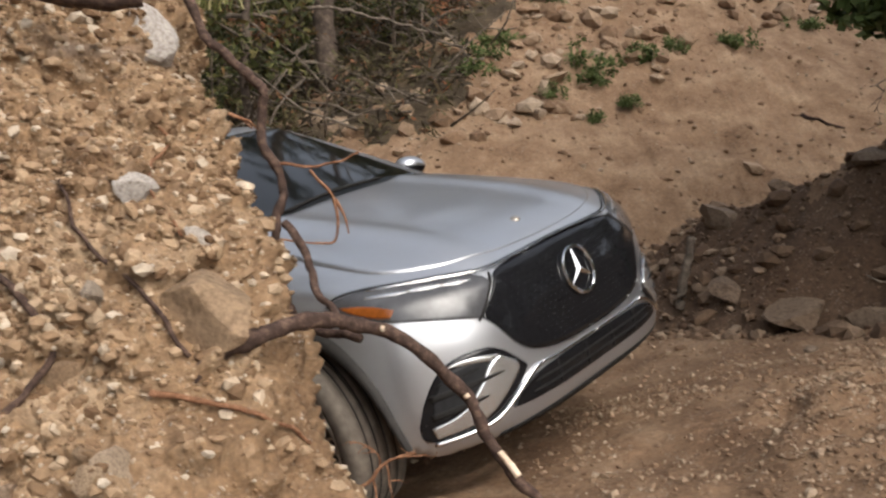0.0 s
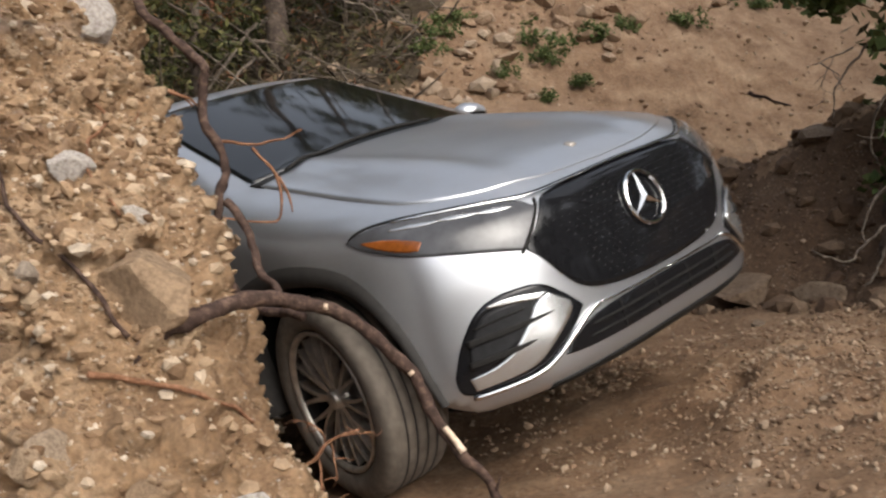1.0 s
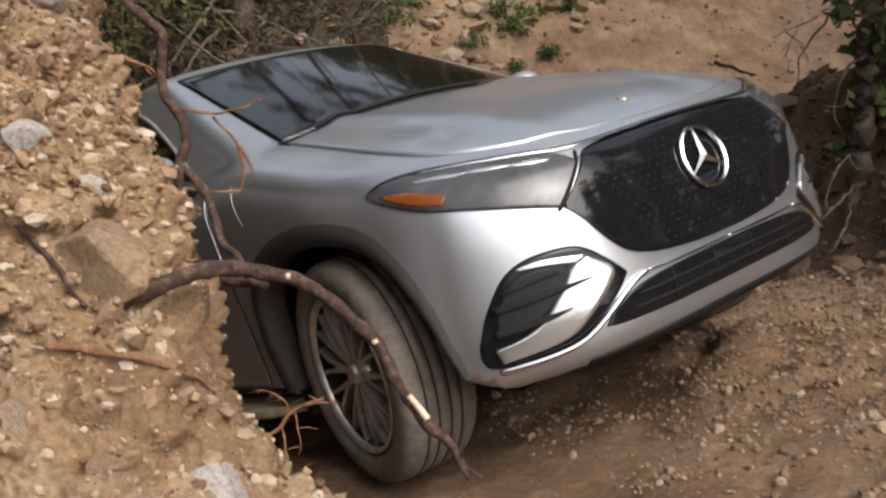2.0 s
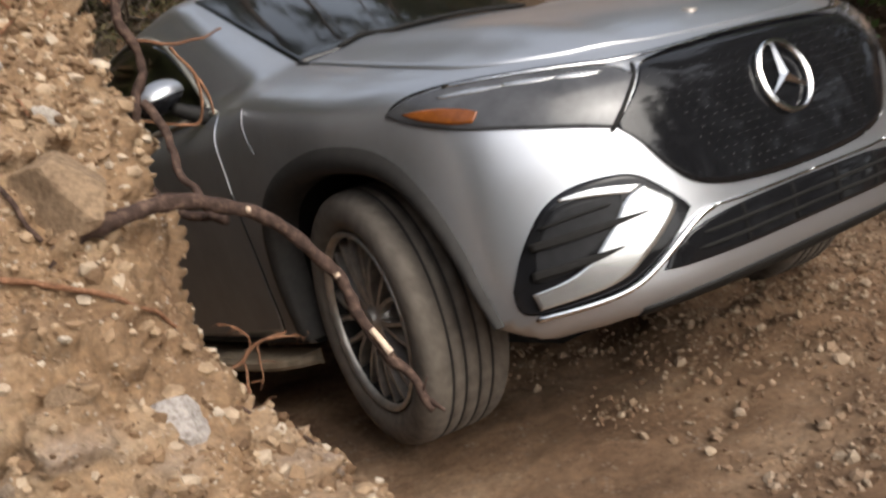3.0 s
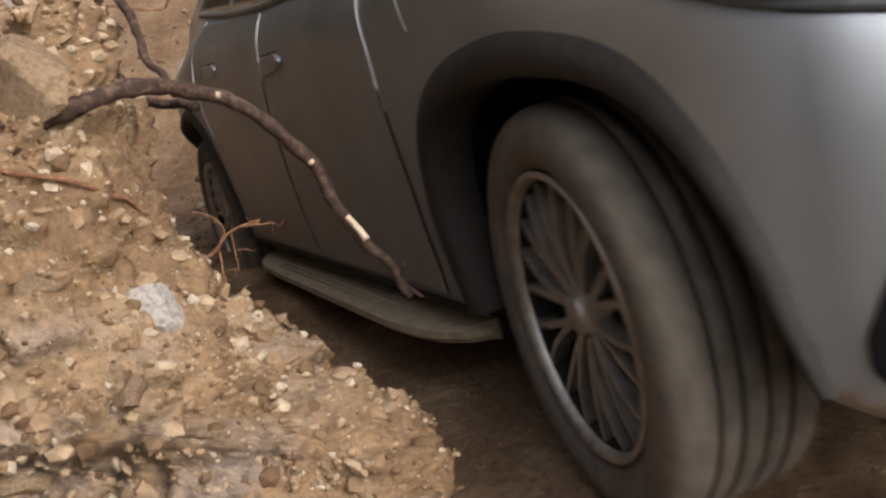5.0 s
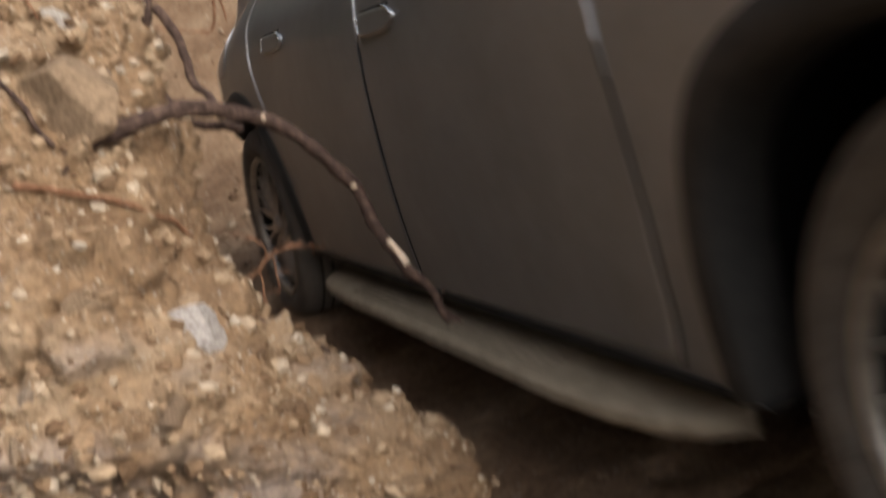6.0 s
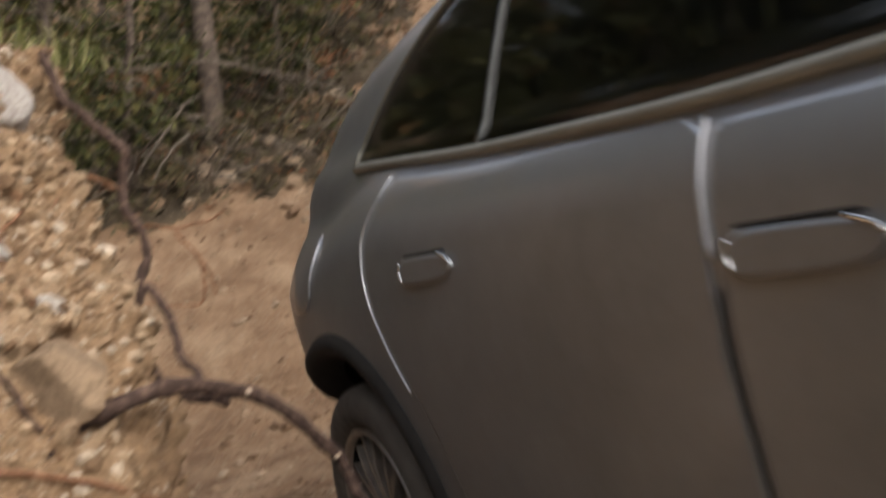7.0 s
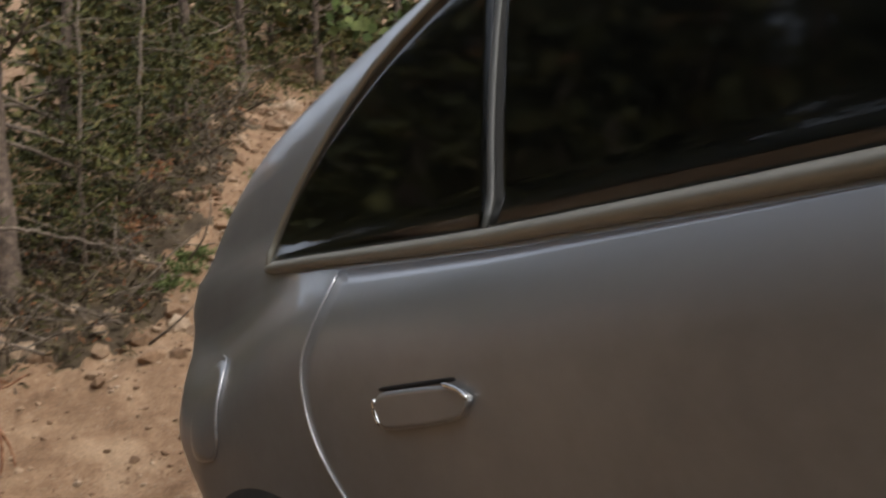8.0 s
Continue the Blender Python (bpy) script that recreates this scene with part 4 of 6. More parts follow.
# front: black panel between the lamps, lamps, openings
panel("grille_panel", [(-0.575, 0.749), (-0.535, 0.705), (-0.485, 0.625), (-0.43, 0.569), (-0.355, 0.544), (-0.24, 0.526), (0, 0.516), (0.24, 0.526), (0.355, 0.544), (0.43, 0.569), (0.485, 0.625), (0.535, 0.705), (0.575, 0.749)],
      [(-0.57, 0.755), (-0.452, 0.860), (-0.435, 0.888), (-0.30, 0.902), (0, 0.911), (0.30, 0.902), (0.435, 0.888), (0.452, 0.860), (0.57, 0.755)], onto_front, M_PIANO, car, 0.006, 80, 18, 0.02, "gloss black closed panel with a chrome ring badge")
for sg in (1, -1):
    def side_of(line, sg=sg):
        return [(sg * y, z) for y, z in line]
    lamp = panel("headlight", side_of([(-0.911, 0.928), (-0.904, 0.882), (-0.870, 0.842), (-0.795, 0.815), (-0.680, 0.779), (-0.585, 0.750)]), side_of([(-0.911, 0.930), (-0.888, 0.947), (-0.855, 0.957), (-0.797, 0.956), (-0.705, 0.941), (-0.575, 0.922), (-0.50, 0.903), (-0.465, 0.862)]), onto_front, M_LAMP, car, 0.006, 60, 16, 0.02, "smoked clear headlight with an amber corner")
    panel("amber_reflector", side_of([(-0.899, 0.912), (-0.892, 0.882), (-0.866, 0.856), (-0.838, 0.850)]), side_of([(-0.899, 0.917), (-0.885, 0.914), (-0.86, 0.904), (-0.82, 0.872)]), onto_front, M_AMBER, lamp, 0.009, 24, 8, 0.006, "amber side reflector")
    for k, (y0, z0) in enumerate([(-0.845, 0.928), (-0.74, 0.914), (-0.64, 0.898)]):
        panel("light_strip", side_of([(y0, z0), (y0 + 0.05, z0 - 0.012), (y0 + 0.105, z0 - 0.014)]), side_of([(y0, z0 + 0.004), (y0 + 0.05, z0 + 0.002), (y0 + 0.105, z0 - 0.012)]), onto_front, M_GLOSSBLADE, lamp, 0.0085, 16, 4, 0.004, "thin silver light guide")
    strip("lamp_seam", side_of([(-0.592, 0.742), (-0.525, 0.806), (-0.463, 0.863), (-0.447, 0.890)]), onto_front, 0.0065, M_PLASTIC, car, 0.003, 30)
    intake = panel("air_intake", side_of([(-0.874, 0.43), (-0.874, 0.388), (-0.855, 0.358), (-0.73, 0.362), (-0.645, 0.372), (-0.575, 0.412), (-0.50, 0.47), (-0.455, 0.515)]), side_of([(-0.872, 0.44), (-0.848, 0.51), (-0.808, 0.58), (-0.775, 0.618), (-0.73, 0.641), (-0.66, 0.648), (-0.572, 0.637), (-0.51, 0.580), (-0.465, 0.53)]), onto_front, M_PIANO, car, 0.004, 60, 16, 0.012, "gloss black corner air intake with silver blade")
    panel("mesh_insert", side_of([(-0.832, 0.44), (-0.80, 0.436), (-0.72, 0.46), (-0.62, 0.54)]), side_of([(-0.822, 0.50), (-0.785, 0.585), (-0.735, 0.612), (-0.62, 0.60)]), onto_front, M_MESH, intake, 0.0065, 30, 10, 0.006, "dark grey insert")
    panel("blade", side_of([(-0.834, 0.374), (-0.715, 0.382), (-0.655, 0.396), (-0.615, 0.424), (-0.496, 0.518), (-0.500, 0.550)]), side_of([(-0.843, 0.416), (-0.775, 0.428), (-0.722, 0.456), (-0.687, 0.493), (-0.648, 0.535), (-0.615, 0.582), (-0.565, 0.598)]), onto_front, M_GLOSSBLADE, intake, 0.012, 40, 10, 0.008, "bright silver blade")
    panel("upper_blade", side_of([(-0.748, 0.616), (-0.68, 0.606), (-0.60, 0.590)]), side_of([(-0.750, 0.622), (-0.68, 0.628), (-0.565, 0.603)]), onto_front, M_GLOSSBLADE, intake, 0.011, 24, 5, 0.006)
    for a, b, c, z0, tip in ((-0.835, -0.72, -0.645, 0.447, 0.470), (-0.825, -0.68, -0.565, 0.515, 0.536)):
        panel("fin", side_of([(a, z0), (b, z0 + 0.006), (c, tip)]), side_of([(a, z0 + 0.020), (b, z0 + 0.026), (c, tip + 0.002)]), onto_front, M_PLASTIC, intake, 0.017, 24, 5, 0.014)
    strip("fin", side_of([(-0.80, 0.565), (-0.72, 0.574), (-0.65, 0.578)]), onto_front, 0.004, M_PLASTIC, intake, 0.010, 20)
    strip("chrome_strip", side_of([(-0.846, 0.352), (-0.73, 0.354), (-0.645, 0.364), (-0.585, 0.395), (-0.51, 0.448), (-0.437, 0.489), (-0.385, 0.499)]), onto_front, 0.0085, M_CHROME, car, 0.006, 60)
    strip("chrome_line", side_of([(-0.385, 0.499), (-0.30, 0.495), (0.0, 0.496)]), onto_front, 0.0045, M_CHROME, car, 0.005, 40)
panel("lower_intake", [(-0.565, 0.385), (-0.50, 0.376), (0, 0.378), (0.50, 0.376), (0.565, 0.385)], [(-0.54, 0.415), (-0.43, 0.480), (0, 0.489), (0.43, 0.480), (0.54, 0.415)], onto_front, M_PIANO, car, 0.004, 60, 12, 0.012, "black lower intake with slats")
for k in range(2):
    strip("slat", [(-0.46 + 0.02 * k, 0.408 + 0.035 * k), (0, 0.412 + 0.035 * k), (0.46 - 0.02 * k, 0.408 + 0.035 * k)], onto_front, 0.005, M_PLASTIC, car, 0.005, 40)
for y in (-0.30, -0.10, 0.10, 0.30):
    strip("slat", [(y, 0.385), (y, 0.43), (y, 0.482)], onto_front, 0.004, M_PLASTIC, car, 0.006, 12)
panel("chin", [(-0.62, 0.287), (-0.4, 0.284), (0, 0.283), (0.4, 0.284), (0.62, 0.287)], [(-0.62, 0.306), (-0.4, 0.318), (0, 0.322), (0.4, 0.318), (0.62, 0.306)], onto_front, M_PLASTIC, car, 0.004, 50, 5, 0.012, "black plastic lower lip")
strip("panel_gap", [(-0.905, 0.938), (-0.885, 0.954), (-0.855, 0.963), (-0.797, 0.962), (-0.705, 0.947), (-0.575, 0.929), (-0.47, 0.909), (-0.30, 0.909), (0, 0.917), (0.30, 0.909), (0.47, 0.909), (0.575, 0.929), (0.705, 0.947), (0.797, 0.962), (0.855, 0.963), (0.885, 0.954), (0.905, 0.938)], onto_front, 0.0045, M_PLASTIC, car, 0.001, 140)
strip("panel_trim", [(-0.82, 0.952), (-0.705, 0.9365), (-0.575, 0.9175), (-0.465, 0.899), (-0.30, 0.9015), (0, 0.910), (0.30, 0.9015), (0.465, 0.899), (0.575, 0.9175), (0.705, 0.9365), (0.82, 0.952)], onto_front, 0.0042, M_CHROME, car, 0.008, 110)


def badge():
    """A chrome ring with three blades, on the black panel."""
    c = onto_front(np.array([[0.0, 0.755]]), 0.016)[0]
    nrm = shell_normal(c[None], body_field)[0]
    nrm = Vector((nrm[0], 0, nrm[2])).normalized()
    q = nrm.to_track_quat("Z", "Y").to_matrix().to_4x4()
    bm = bmesh.new()
    n, m, R, r = 48, 8, 0.098, 0.0070
    ring = [[bm.verts.new(((R + r * math.cos(b)) * math.cos(a), (R + r * math.cos(b)) * math.sin(a), r * math.sin(b))) for b in [2 * math.pi * j / m for j in range(m)]] for a in [2 * math.pi * i / n for i in range(n)]]
    for i in range(n):
        for j in range(m):
            bm.faces.new((ring[i][j], ring[(i + 1) % n][j], ring[(i + 1) % n][(j + 1) % m], ring[i][(j + 1) % m]))
    for k in range(3):
        a = math.pi / 2 + k * 2 * math.pi / 3
        u, w = Vector((math.cos(a), math.sin(a), 0)), Vector((-math.sin(a), math.cos(a), 0))
        tip = bm.verts.new(u * 0.097)
        l, rr_, top, back = bm.verts.new(w * 0.014), bm.verts.new(-w * 0.014), bm.verts.new((0, 0, 0.012)), bm.verts.new(-u * 0.01)
        bm.faces.new((tip, top, l))
        bm.faces.new((tip, rr_, top))
        bm.faces.new((tip, l, back, rr_))
    bmesh.ops.transform(bm, matrix=Matrix.Translation(c) @ q, verts=bm.verts)
    return bm_put("badge", bm, M_CHROME, car, "round chrome badge with three blades", False)


badge()
bm = bmesh.new()
bmesh.ops.create_cone(bm, cap_ends=True, segments=24, radius1=0.024, radius2=0.020, depth=0.008, matrix=Matrix.Translation((0.60, 0, float(onto_top(np.array([[0.60, 0.0]]), 0.007)[0, 2]))) @ Matrix.Rotation(radians(20), 4, "Y"))
bm_put("hood_badge", bm, M_RIM, car, "small round grey hood badge")


def panel_dots():
    """Tiny bright marks pressed into the black panel."""
    pts = [(y + (0.018 if k % 2 else 0), z) for k, z in enumerate(np.arange(0.56, 0.87, 0.022)) for y in np.arange(-0.46, 0.47, 0.036)]
    pts = np.array([p for p in pts if abs(p[0]) < 0.30 + 0.55 * (p[1] - 0.54) and math.hypot(p[0], p[1] - 0.755) > 0.125 and p[1] < 0.86])
    C = onto_front(pts, 0.0075)
    V, F = [], []
    for i, c in enumerate(C):
        o = len(V)
        V += [c + (0, 0.0024, 0), c + (0, 0, 0.0024), c - (0, 0.0024, 0), c - (0, 0, 0.0024), c + (0.0012, 0, 0.0003)]
        F += [(o, o + 1, o + 4), (o + 1, o + 2, o + 4), (o + 2, o + 3, o + 4), (o + 3, o, o + 4)]
    ob = put("panel_marks", mesh_of("panel_marks", V, F, False), M_MARK, car, "tiny grey marks on the black panel")
    ob["kind"] = "stuff"


panel_dots()

# hood, doors and flap as panels with real gaps
panel("hood", [(-0.40, -0.69), (0.0, -0.74), (0.3, -0.76), (0.50, -0.72), (0.66, -0.50), (0.71, -0.25), (0.72, 0.0)], [(-0.40, 0.69), (0.0, 0.74), (0.3, 0.76), (0.50, 0.72), (0.66, 0.50), (0.71, 0.25), (0.72, 0.0)], onto_top, M_PAINT, car, 0.004, 60, 50, 0.012, "silver hood with a fine crease")


def belt_line(x0, x1, dz, n=9):
    return [(x, float(belt(x)) + dz) for x in np.linspace(x0, x1, n)]


for sg in (-1, 1):
    kw = dict(sgn=sg)
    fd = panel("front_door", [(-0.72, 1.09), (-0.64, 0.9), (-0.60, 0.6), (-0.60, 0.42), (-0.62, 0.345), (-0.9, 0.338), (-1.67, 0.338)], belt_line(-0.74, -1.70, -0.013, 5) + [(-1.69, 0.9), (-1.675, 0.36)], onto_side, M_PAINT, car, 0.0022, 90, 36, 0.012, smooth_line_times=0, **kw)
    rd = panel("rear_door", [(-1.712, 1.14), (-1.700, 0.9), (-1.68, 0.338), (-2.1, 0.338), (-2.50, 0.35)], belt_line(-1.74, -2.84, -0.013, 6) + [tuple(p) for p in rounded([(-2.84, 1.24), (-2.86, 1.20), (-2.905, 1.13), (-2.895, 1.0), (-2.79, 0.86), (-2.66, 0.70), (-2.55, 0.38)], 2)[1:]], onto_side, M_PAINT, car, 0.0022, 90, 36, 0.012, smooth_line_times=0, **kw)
    strip("door_edge", [(-0.722, 1.09), (-0.66, 0.95), (-0.64, 0.86), (-0.637, 0.84)], onto_side, 0.0013, M_SEAM, fd, 0.003, 30, **kw)
    strip("door_gap", [(-0.642, 0.86), (-0.618, 0.74), (-0.597, 0.60), (-0.596, 0.50), (-0.596, 0.42), (-0.616, 0.345)], onto_side, 0.0032, M_PLASTIC, fd, 0.0012, 50, label="dark gap in front of the door", **kw)
    strip("door_gap", [(-1.694, 0.95), (-1.689, 0.8), (-1.683, 0.6), (-1.677, 0.42), (-1.676, 0.345)], onto_side, 0.0034, M_PLASTIC, fd, 0.0012, 50, label="dark gap between the doors", **kw)
    strip("wing_edge", [(-0.47, 1.10), (-0.43, 1.0), (-0.39, 0.95)], onto_side, 0.0013, M_SEAM, car, 0.001, 20, **kw)
    strip("door_edge", [(-1.706, 1.150), (-1.698, 0.98), (-1.696, 0.985)], onto_side, 0.0030, M_SEAM, fd, 0.003, 40, **kw)
    strip("door_edge", [(-2.845, 1.25), (-2.86, 1.20), (-2.905, 1.13), (-2.895, 1.0), (-2.80, 0.86), (-2.74, 0.78)], onto_side, 0.0026, M_SEAM, rd, 0.003, 50, **kw)
    for door, x0, x1, zz in ((fd, -1.66, -1.43, 0.985), (rd, -2.66, -2.42, 1.035)):
        hd = panel("door_handle", [(x0, zz - 0.002), (x0 + 0.01, zz - 0.026), (x0 + 0.04, zz - 0.03), (x1 - 0.03, zz - 0.028), (x1, zz - 0.004)], [(x0, zz + 0.002), (x0 + 0.012, zz + 0.022), (x0 + 0.04, zz + 0.026), (x1 - 0.03, zz + 0.022), (x1, zz + 0.004)], onto_side, M_PAINT, door, 0.012, 30, 8, 0.012, "flush handle", **kw)
        strip("handle_end", [(x0 + 0.004, zz + 0.018), (x0 - 0.002, zz), (x0 + 0.006, zz - 0.02)], onto_side, 0.004, M_CHROME, hd, 0.011, 14, **kw)
        strip("handle_end", [(x1 - 0.05, zz + 0.024), (x1 - 0.012, zz + 0.014), (x1 + 0.002, zz)], onto_side, 0.004, M_CHROME, hd, 0.011, 14, **kw)
        strip("handle_gap", [(x0 + 0.01, zz + 0.03), (x1 - 0.03, zz + 0.028)], onto_side, 0.0035, M_PLASTIC, hd, 0.003, 20, **kw)
    if sg < 0:
        panel("charge_flap", [(-3.50, 1.12), (-3.495, 1.00), (-3.46, 0.975), (-3.36, 0.975), (-3.33, 1.005)], [(-3.48, 1.145), (-3.43, 1.165), (-3.34, 1.16), (-3.315, 1.13), (-3.322, 1.02)], onto_side, M_PAINT, car, 0.005, 30, 10, 0.012, "charging flap in the rear wing", **kw)
        strip("flap_edge", [(-3.42, 1.172), (-3.33, 1.163), (-3.307, 1.12), (-3.315, 1.04)], onto_side, 0.002, M_SEAM, car, 0.004, 24, **kw)
    # windows
    panel("side_window", belt_line(-0.86, -2.41, 0.018), [(-0.90, 1.18), (-1.2, 1.36), (-1.55, 1.54), (-1.9, 1.625), (-2.25, 1.645), (-2.41, 1.64)], onto_side, M_GLASS, car, 0.006, 60, 16, 0.012, "dark tinted side window", **kw)
    panel("quarter_window", belt_line(-2.43, -3.17, 0.018), [(-2.43, 1.638), (-2.70, 1.60), (-2.95, 1.51), (-3.10, 1.42), (-3.18, 1.345)], onto_side, M_GLASS, car, 0.006, 40, 14, 0.012, "dark tinted quarter window", **kw)
    strip("window_bar", [(-2.42, 1.235), (-2.42, 1.42), (-2.40, 1.62)], onto_side, 0.007, M_BAR, car, 0.006, 20, **kw)
    strip("belt_trim", belt_line(-0.78, -3.20, 0.003, 14), onto_side, 0.013, M_SATIN, car, 0.004, 80, **kw)
    strip("window_trim", [(-0.88, 1.165), (-1.2, 1.375), (-1.55, 1.555), (-1.9, 1.64), (-2.25, 1.66), (-2.70, 1.615), (-2.95, 1.525), (-3.12, 1.425), (-3.215, 1.34), (-3.20, 1.315)], onto_side, 0.009, M_SATIN, car, 0.004, 90, **kw)
    # black arch lips
    for xw in (0.0, -3.21):
        last = -1 if xw else -3
        P0 = resample(arch_outline(xw, -0.14)[1:last], 90)
        P1 = resample(arch_outline(xw, 1.0)[1:last], 90)
        ok = (P1[:, 1] > 0.315) & (P0[:, 1] > 0.315)
        P0, P1 = P0[ok], P1[ok]
        v = np.linspace(0, 1, 5)[None, :, None]
        flat = P0[:, None] * (1 - v) + P1[:, None] * v
        prof = np.array([0.0, 0.014, 0.016, 0.013, 0.0])
        W = onto_side(flat, 0.0, sgn=sg, field=body_field)
        W[..., 1] += sg * prof[None, :]
        inner = W[:, :1].copy()
        inner[..., 1] -= sg * 0.09
        put("arch_trim", grid_mesh("arch_trim", np.concatenate([inner, W], 1)), M_TRIM, car, "black plastic wheel arch trim")
    # running board
    bm = bmesh.new()
    prof = [(0.84, 0.262), (0.975, 0.252), (0.990, 0.244), (0.992, 0.226), (0.978, 0.212), (0.84, 0.206)]
    xs = [-0.58, -0.62, -0.70, -0.82, -1.0, -1.6, -2.2, -2.45, -2.58, -2.66, -2.70]
    inset = [0.13, 0.075, 0.035, 0.012, 0, 0, 0, 0.012, 0.035, 0.075, 0.13]
    rings = [[bm.verts.new((x, sg * (min(y, y - i) if y > 0.9 else y), z)) for y, z in prof] for x, i in zip(xs, inset)]
    for r0, r1 in zip(rings[:-1], rings[1:]):
        for j in range(len(prof)):
            k = (j + 1) % len(prof)
            bm.faces.new((r0[j], r1[j], r1[k], r0[k]))
    bm.faces.new(rings[0])
    bm.faces.new(rings[-1][::-1])
    board = bm_put("running_board", bm, M_STEP, car, "dusty aluminium running board", smooth=False)
    for k in range(5):
        stick("tread_rib", [(-0.80, sg * (0.875 + 0.020 * k), 0.261 - 0.0014 * k), (-2.5, sg * (0.875 + 0.020 * k), 0.261 - 0.0014 * k)], 0.003, 0.003, M_RIB, board, "", 6, 0.0, 1, 0.3, 0.0)
    panel("sill", [(-0.50, 0.30), (-1.6, 0.30), (-2.70, 0.30)], [(-0.50, 0.330), (-1.6, 0.330), (-2.70, 0.330)], onto_side, M_PLASTIC, car, 0.006, 40, 4, 0.01, "black plastic sill", **kw)
    # mirror
    bm = bmesh.new()
    bmesh.ops.create_icosphere(bm, subdivisions=4, radius=1.0)
    low = bm.copy()
    for part_bm, keep in ((bm, 1), (low, -1)):
        for v in part_bm.verts:
            x, y, z = v.co
            x, z = max(x, -0.55), max(z * keep, -0.12) * keep
            v.co = (-0.87 + 0.080 * x, sg * (1.035 + 0.100 * y), 1.235 + 0.060 * z - 0.02 * y)
    mir = bm_put("door_mirror", bm, M_PAINT, car, "silver door mirror with black base")
    bmesh.ops.scale(low, vec=(0.97, 0.97, 0.97), space=Matrix.Translation((0.87, -sg * 1.035, -1.235)), verts=low.verts)
    bm_put("mirror_shell", low, M_PIANO, mir, "gloss black lower shell")
    stick("mirror_base", [(-0.85, sg * 0.86, 1.13), (-0.85, sg * 0.94, 1.16), (-0.85, sg * 1.01, 1.20)], 0.035, 0.022, M_PLASTIC, mir, "", 10, 0.0, 1, 0.02, 0.0)
    # tail lamp wrapping the corner
    panel("tail_lamp", [(-3.84, 1.03), (-3.87, 1.02), (-3.90, 1.015)], [(-3.84, 1.07), (-3.87, 1.085), (-3.89, 1.09)], onto_side, M_TAIL, car, 0.006, 16, 6, 0.01, **kw)

panel("windscreen", [(-0.50, -0.66), (-0.44, -0.35), (-0.42, 0.0), (-0.44, 0.35), (-0.50, 0.66)], [(-1.40, -0.56), (-1.36, -0.3), (-1.34, 0.0), (-1.36, 0.3), (-1.40, 0.56)], onto_top, M_GLASS, car, 0.006, 50, 30, 0.012, "dark windscreen reflecting trees and sky")
panel("cowl", [(-0.37, -0.70), (-0.345, -0.35), (-0.34, 0.0), (-0.345, 0.35), (-0.37, 0.70)], [(-0.49, -0.68), (-0.43, -0.35), (-0.41, 0.0), (-0.43, 0.35), (-0.49, 0.68)], onto_top, M_PLASTIC, car, 0.003, 40, 6, 0.01, "black cowl with wiper")
strip("wiper", [(-0.40, -0.55), (-0.47, -0.1), (-0.46, 0.35)], onto_top, 0.009, M_PLASTIC, car, 0.016, 30)
# dark underbody
bm = bmesh.new()
bmesh.ops.create_cube(bm, size=1, matrix=Matrix.Translation((-1.65, 0, 0.275)) @ Matrix.Diagonal((4.4, 1.45, 0.07, 1)))
bmesh.ops.bevel(bm, geom=bm.edges[:], offset=0.03, segments=2, affect="EDGES")
bm_put("underbody", bm, M_LINER, car, "dark underbody")


# ---- wheels
def lathe(prof, n, mat_fn=None):
    """Turned about the y axis; prof: (radius, y)."""
    bm = bmesh.new()
    rings = []
    for i in range(n):
        a = 2 * math.pi * i / n
        rings.append([bm.verts.new((r * math.cos(a), y, r * math.sin(a))) for r, y in prof])
    for i in range(n):
        a, b = rings[i], rings[(i + 1) % n]
        for j in range(len(prof) - 1):
            f = bm.faces.new((a[j], a[j + 1], b[j + 1], b[j]))
            if mat_fn:
                f.material_index = mat_fn(j)
    return bm


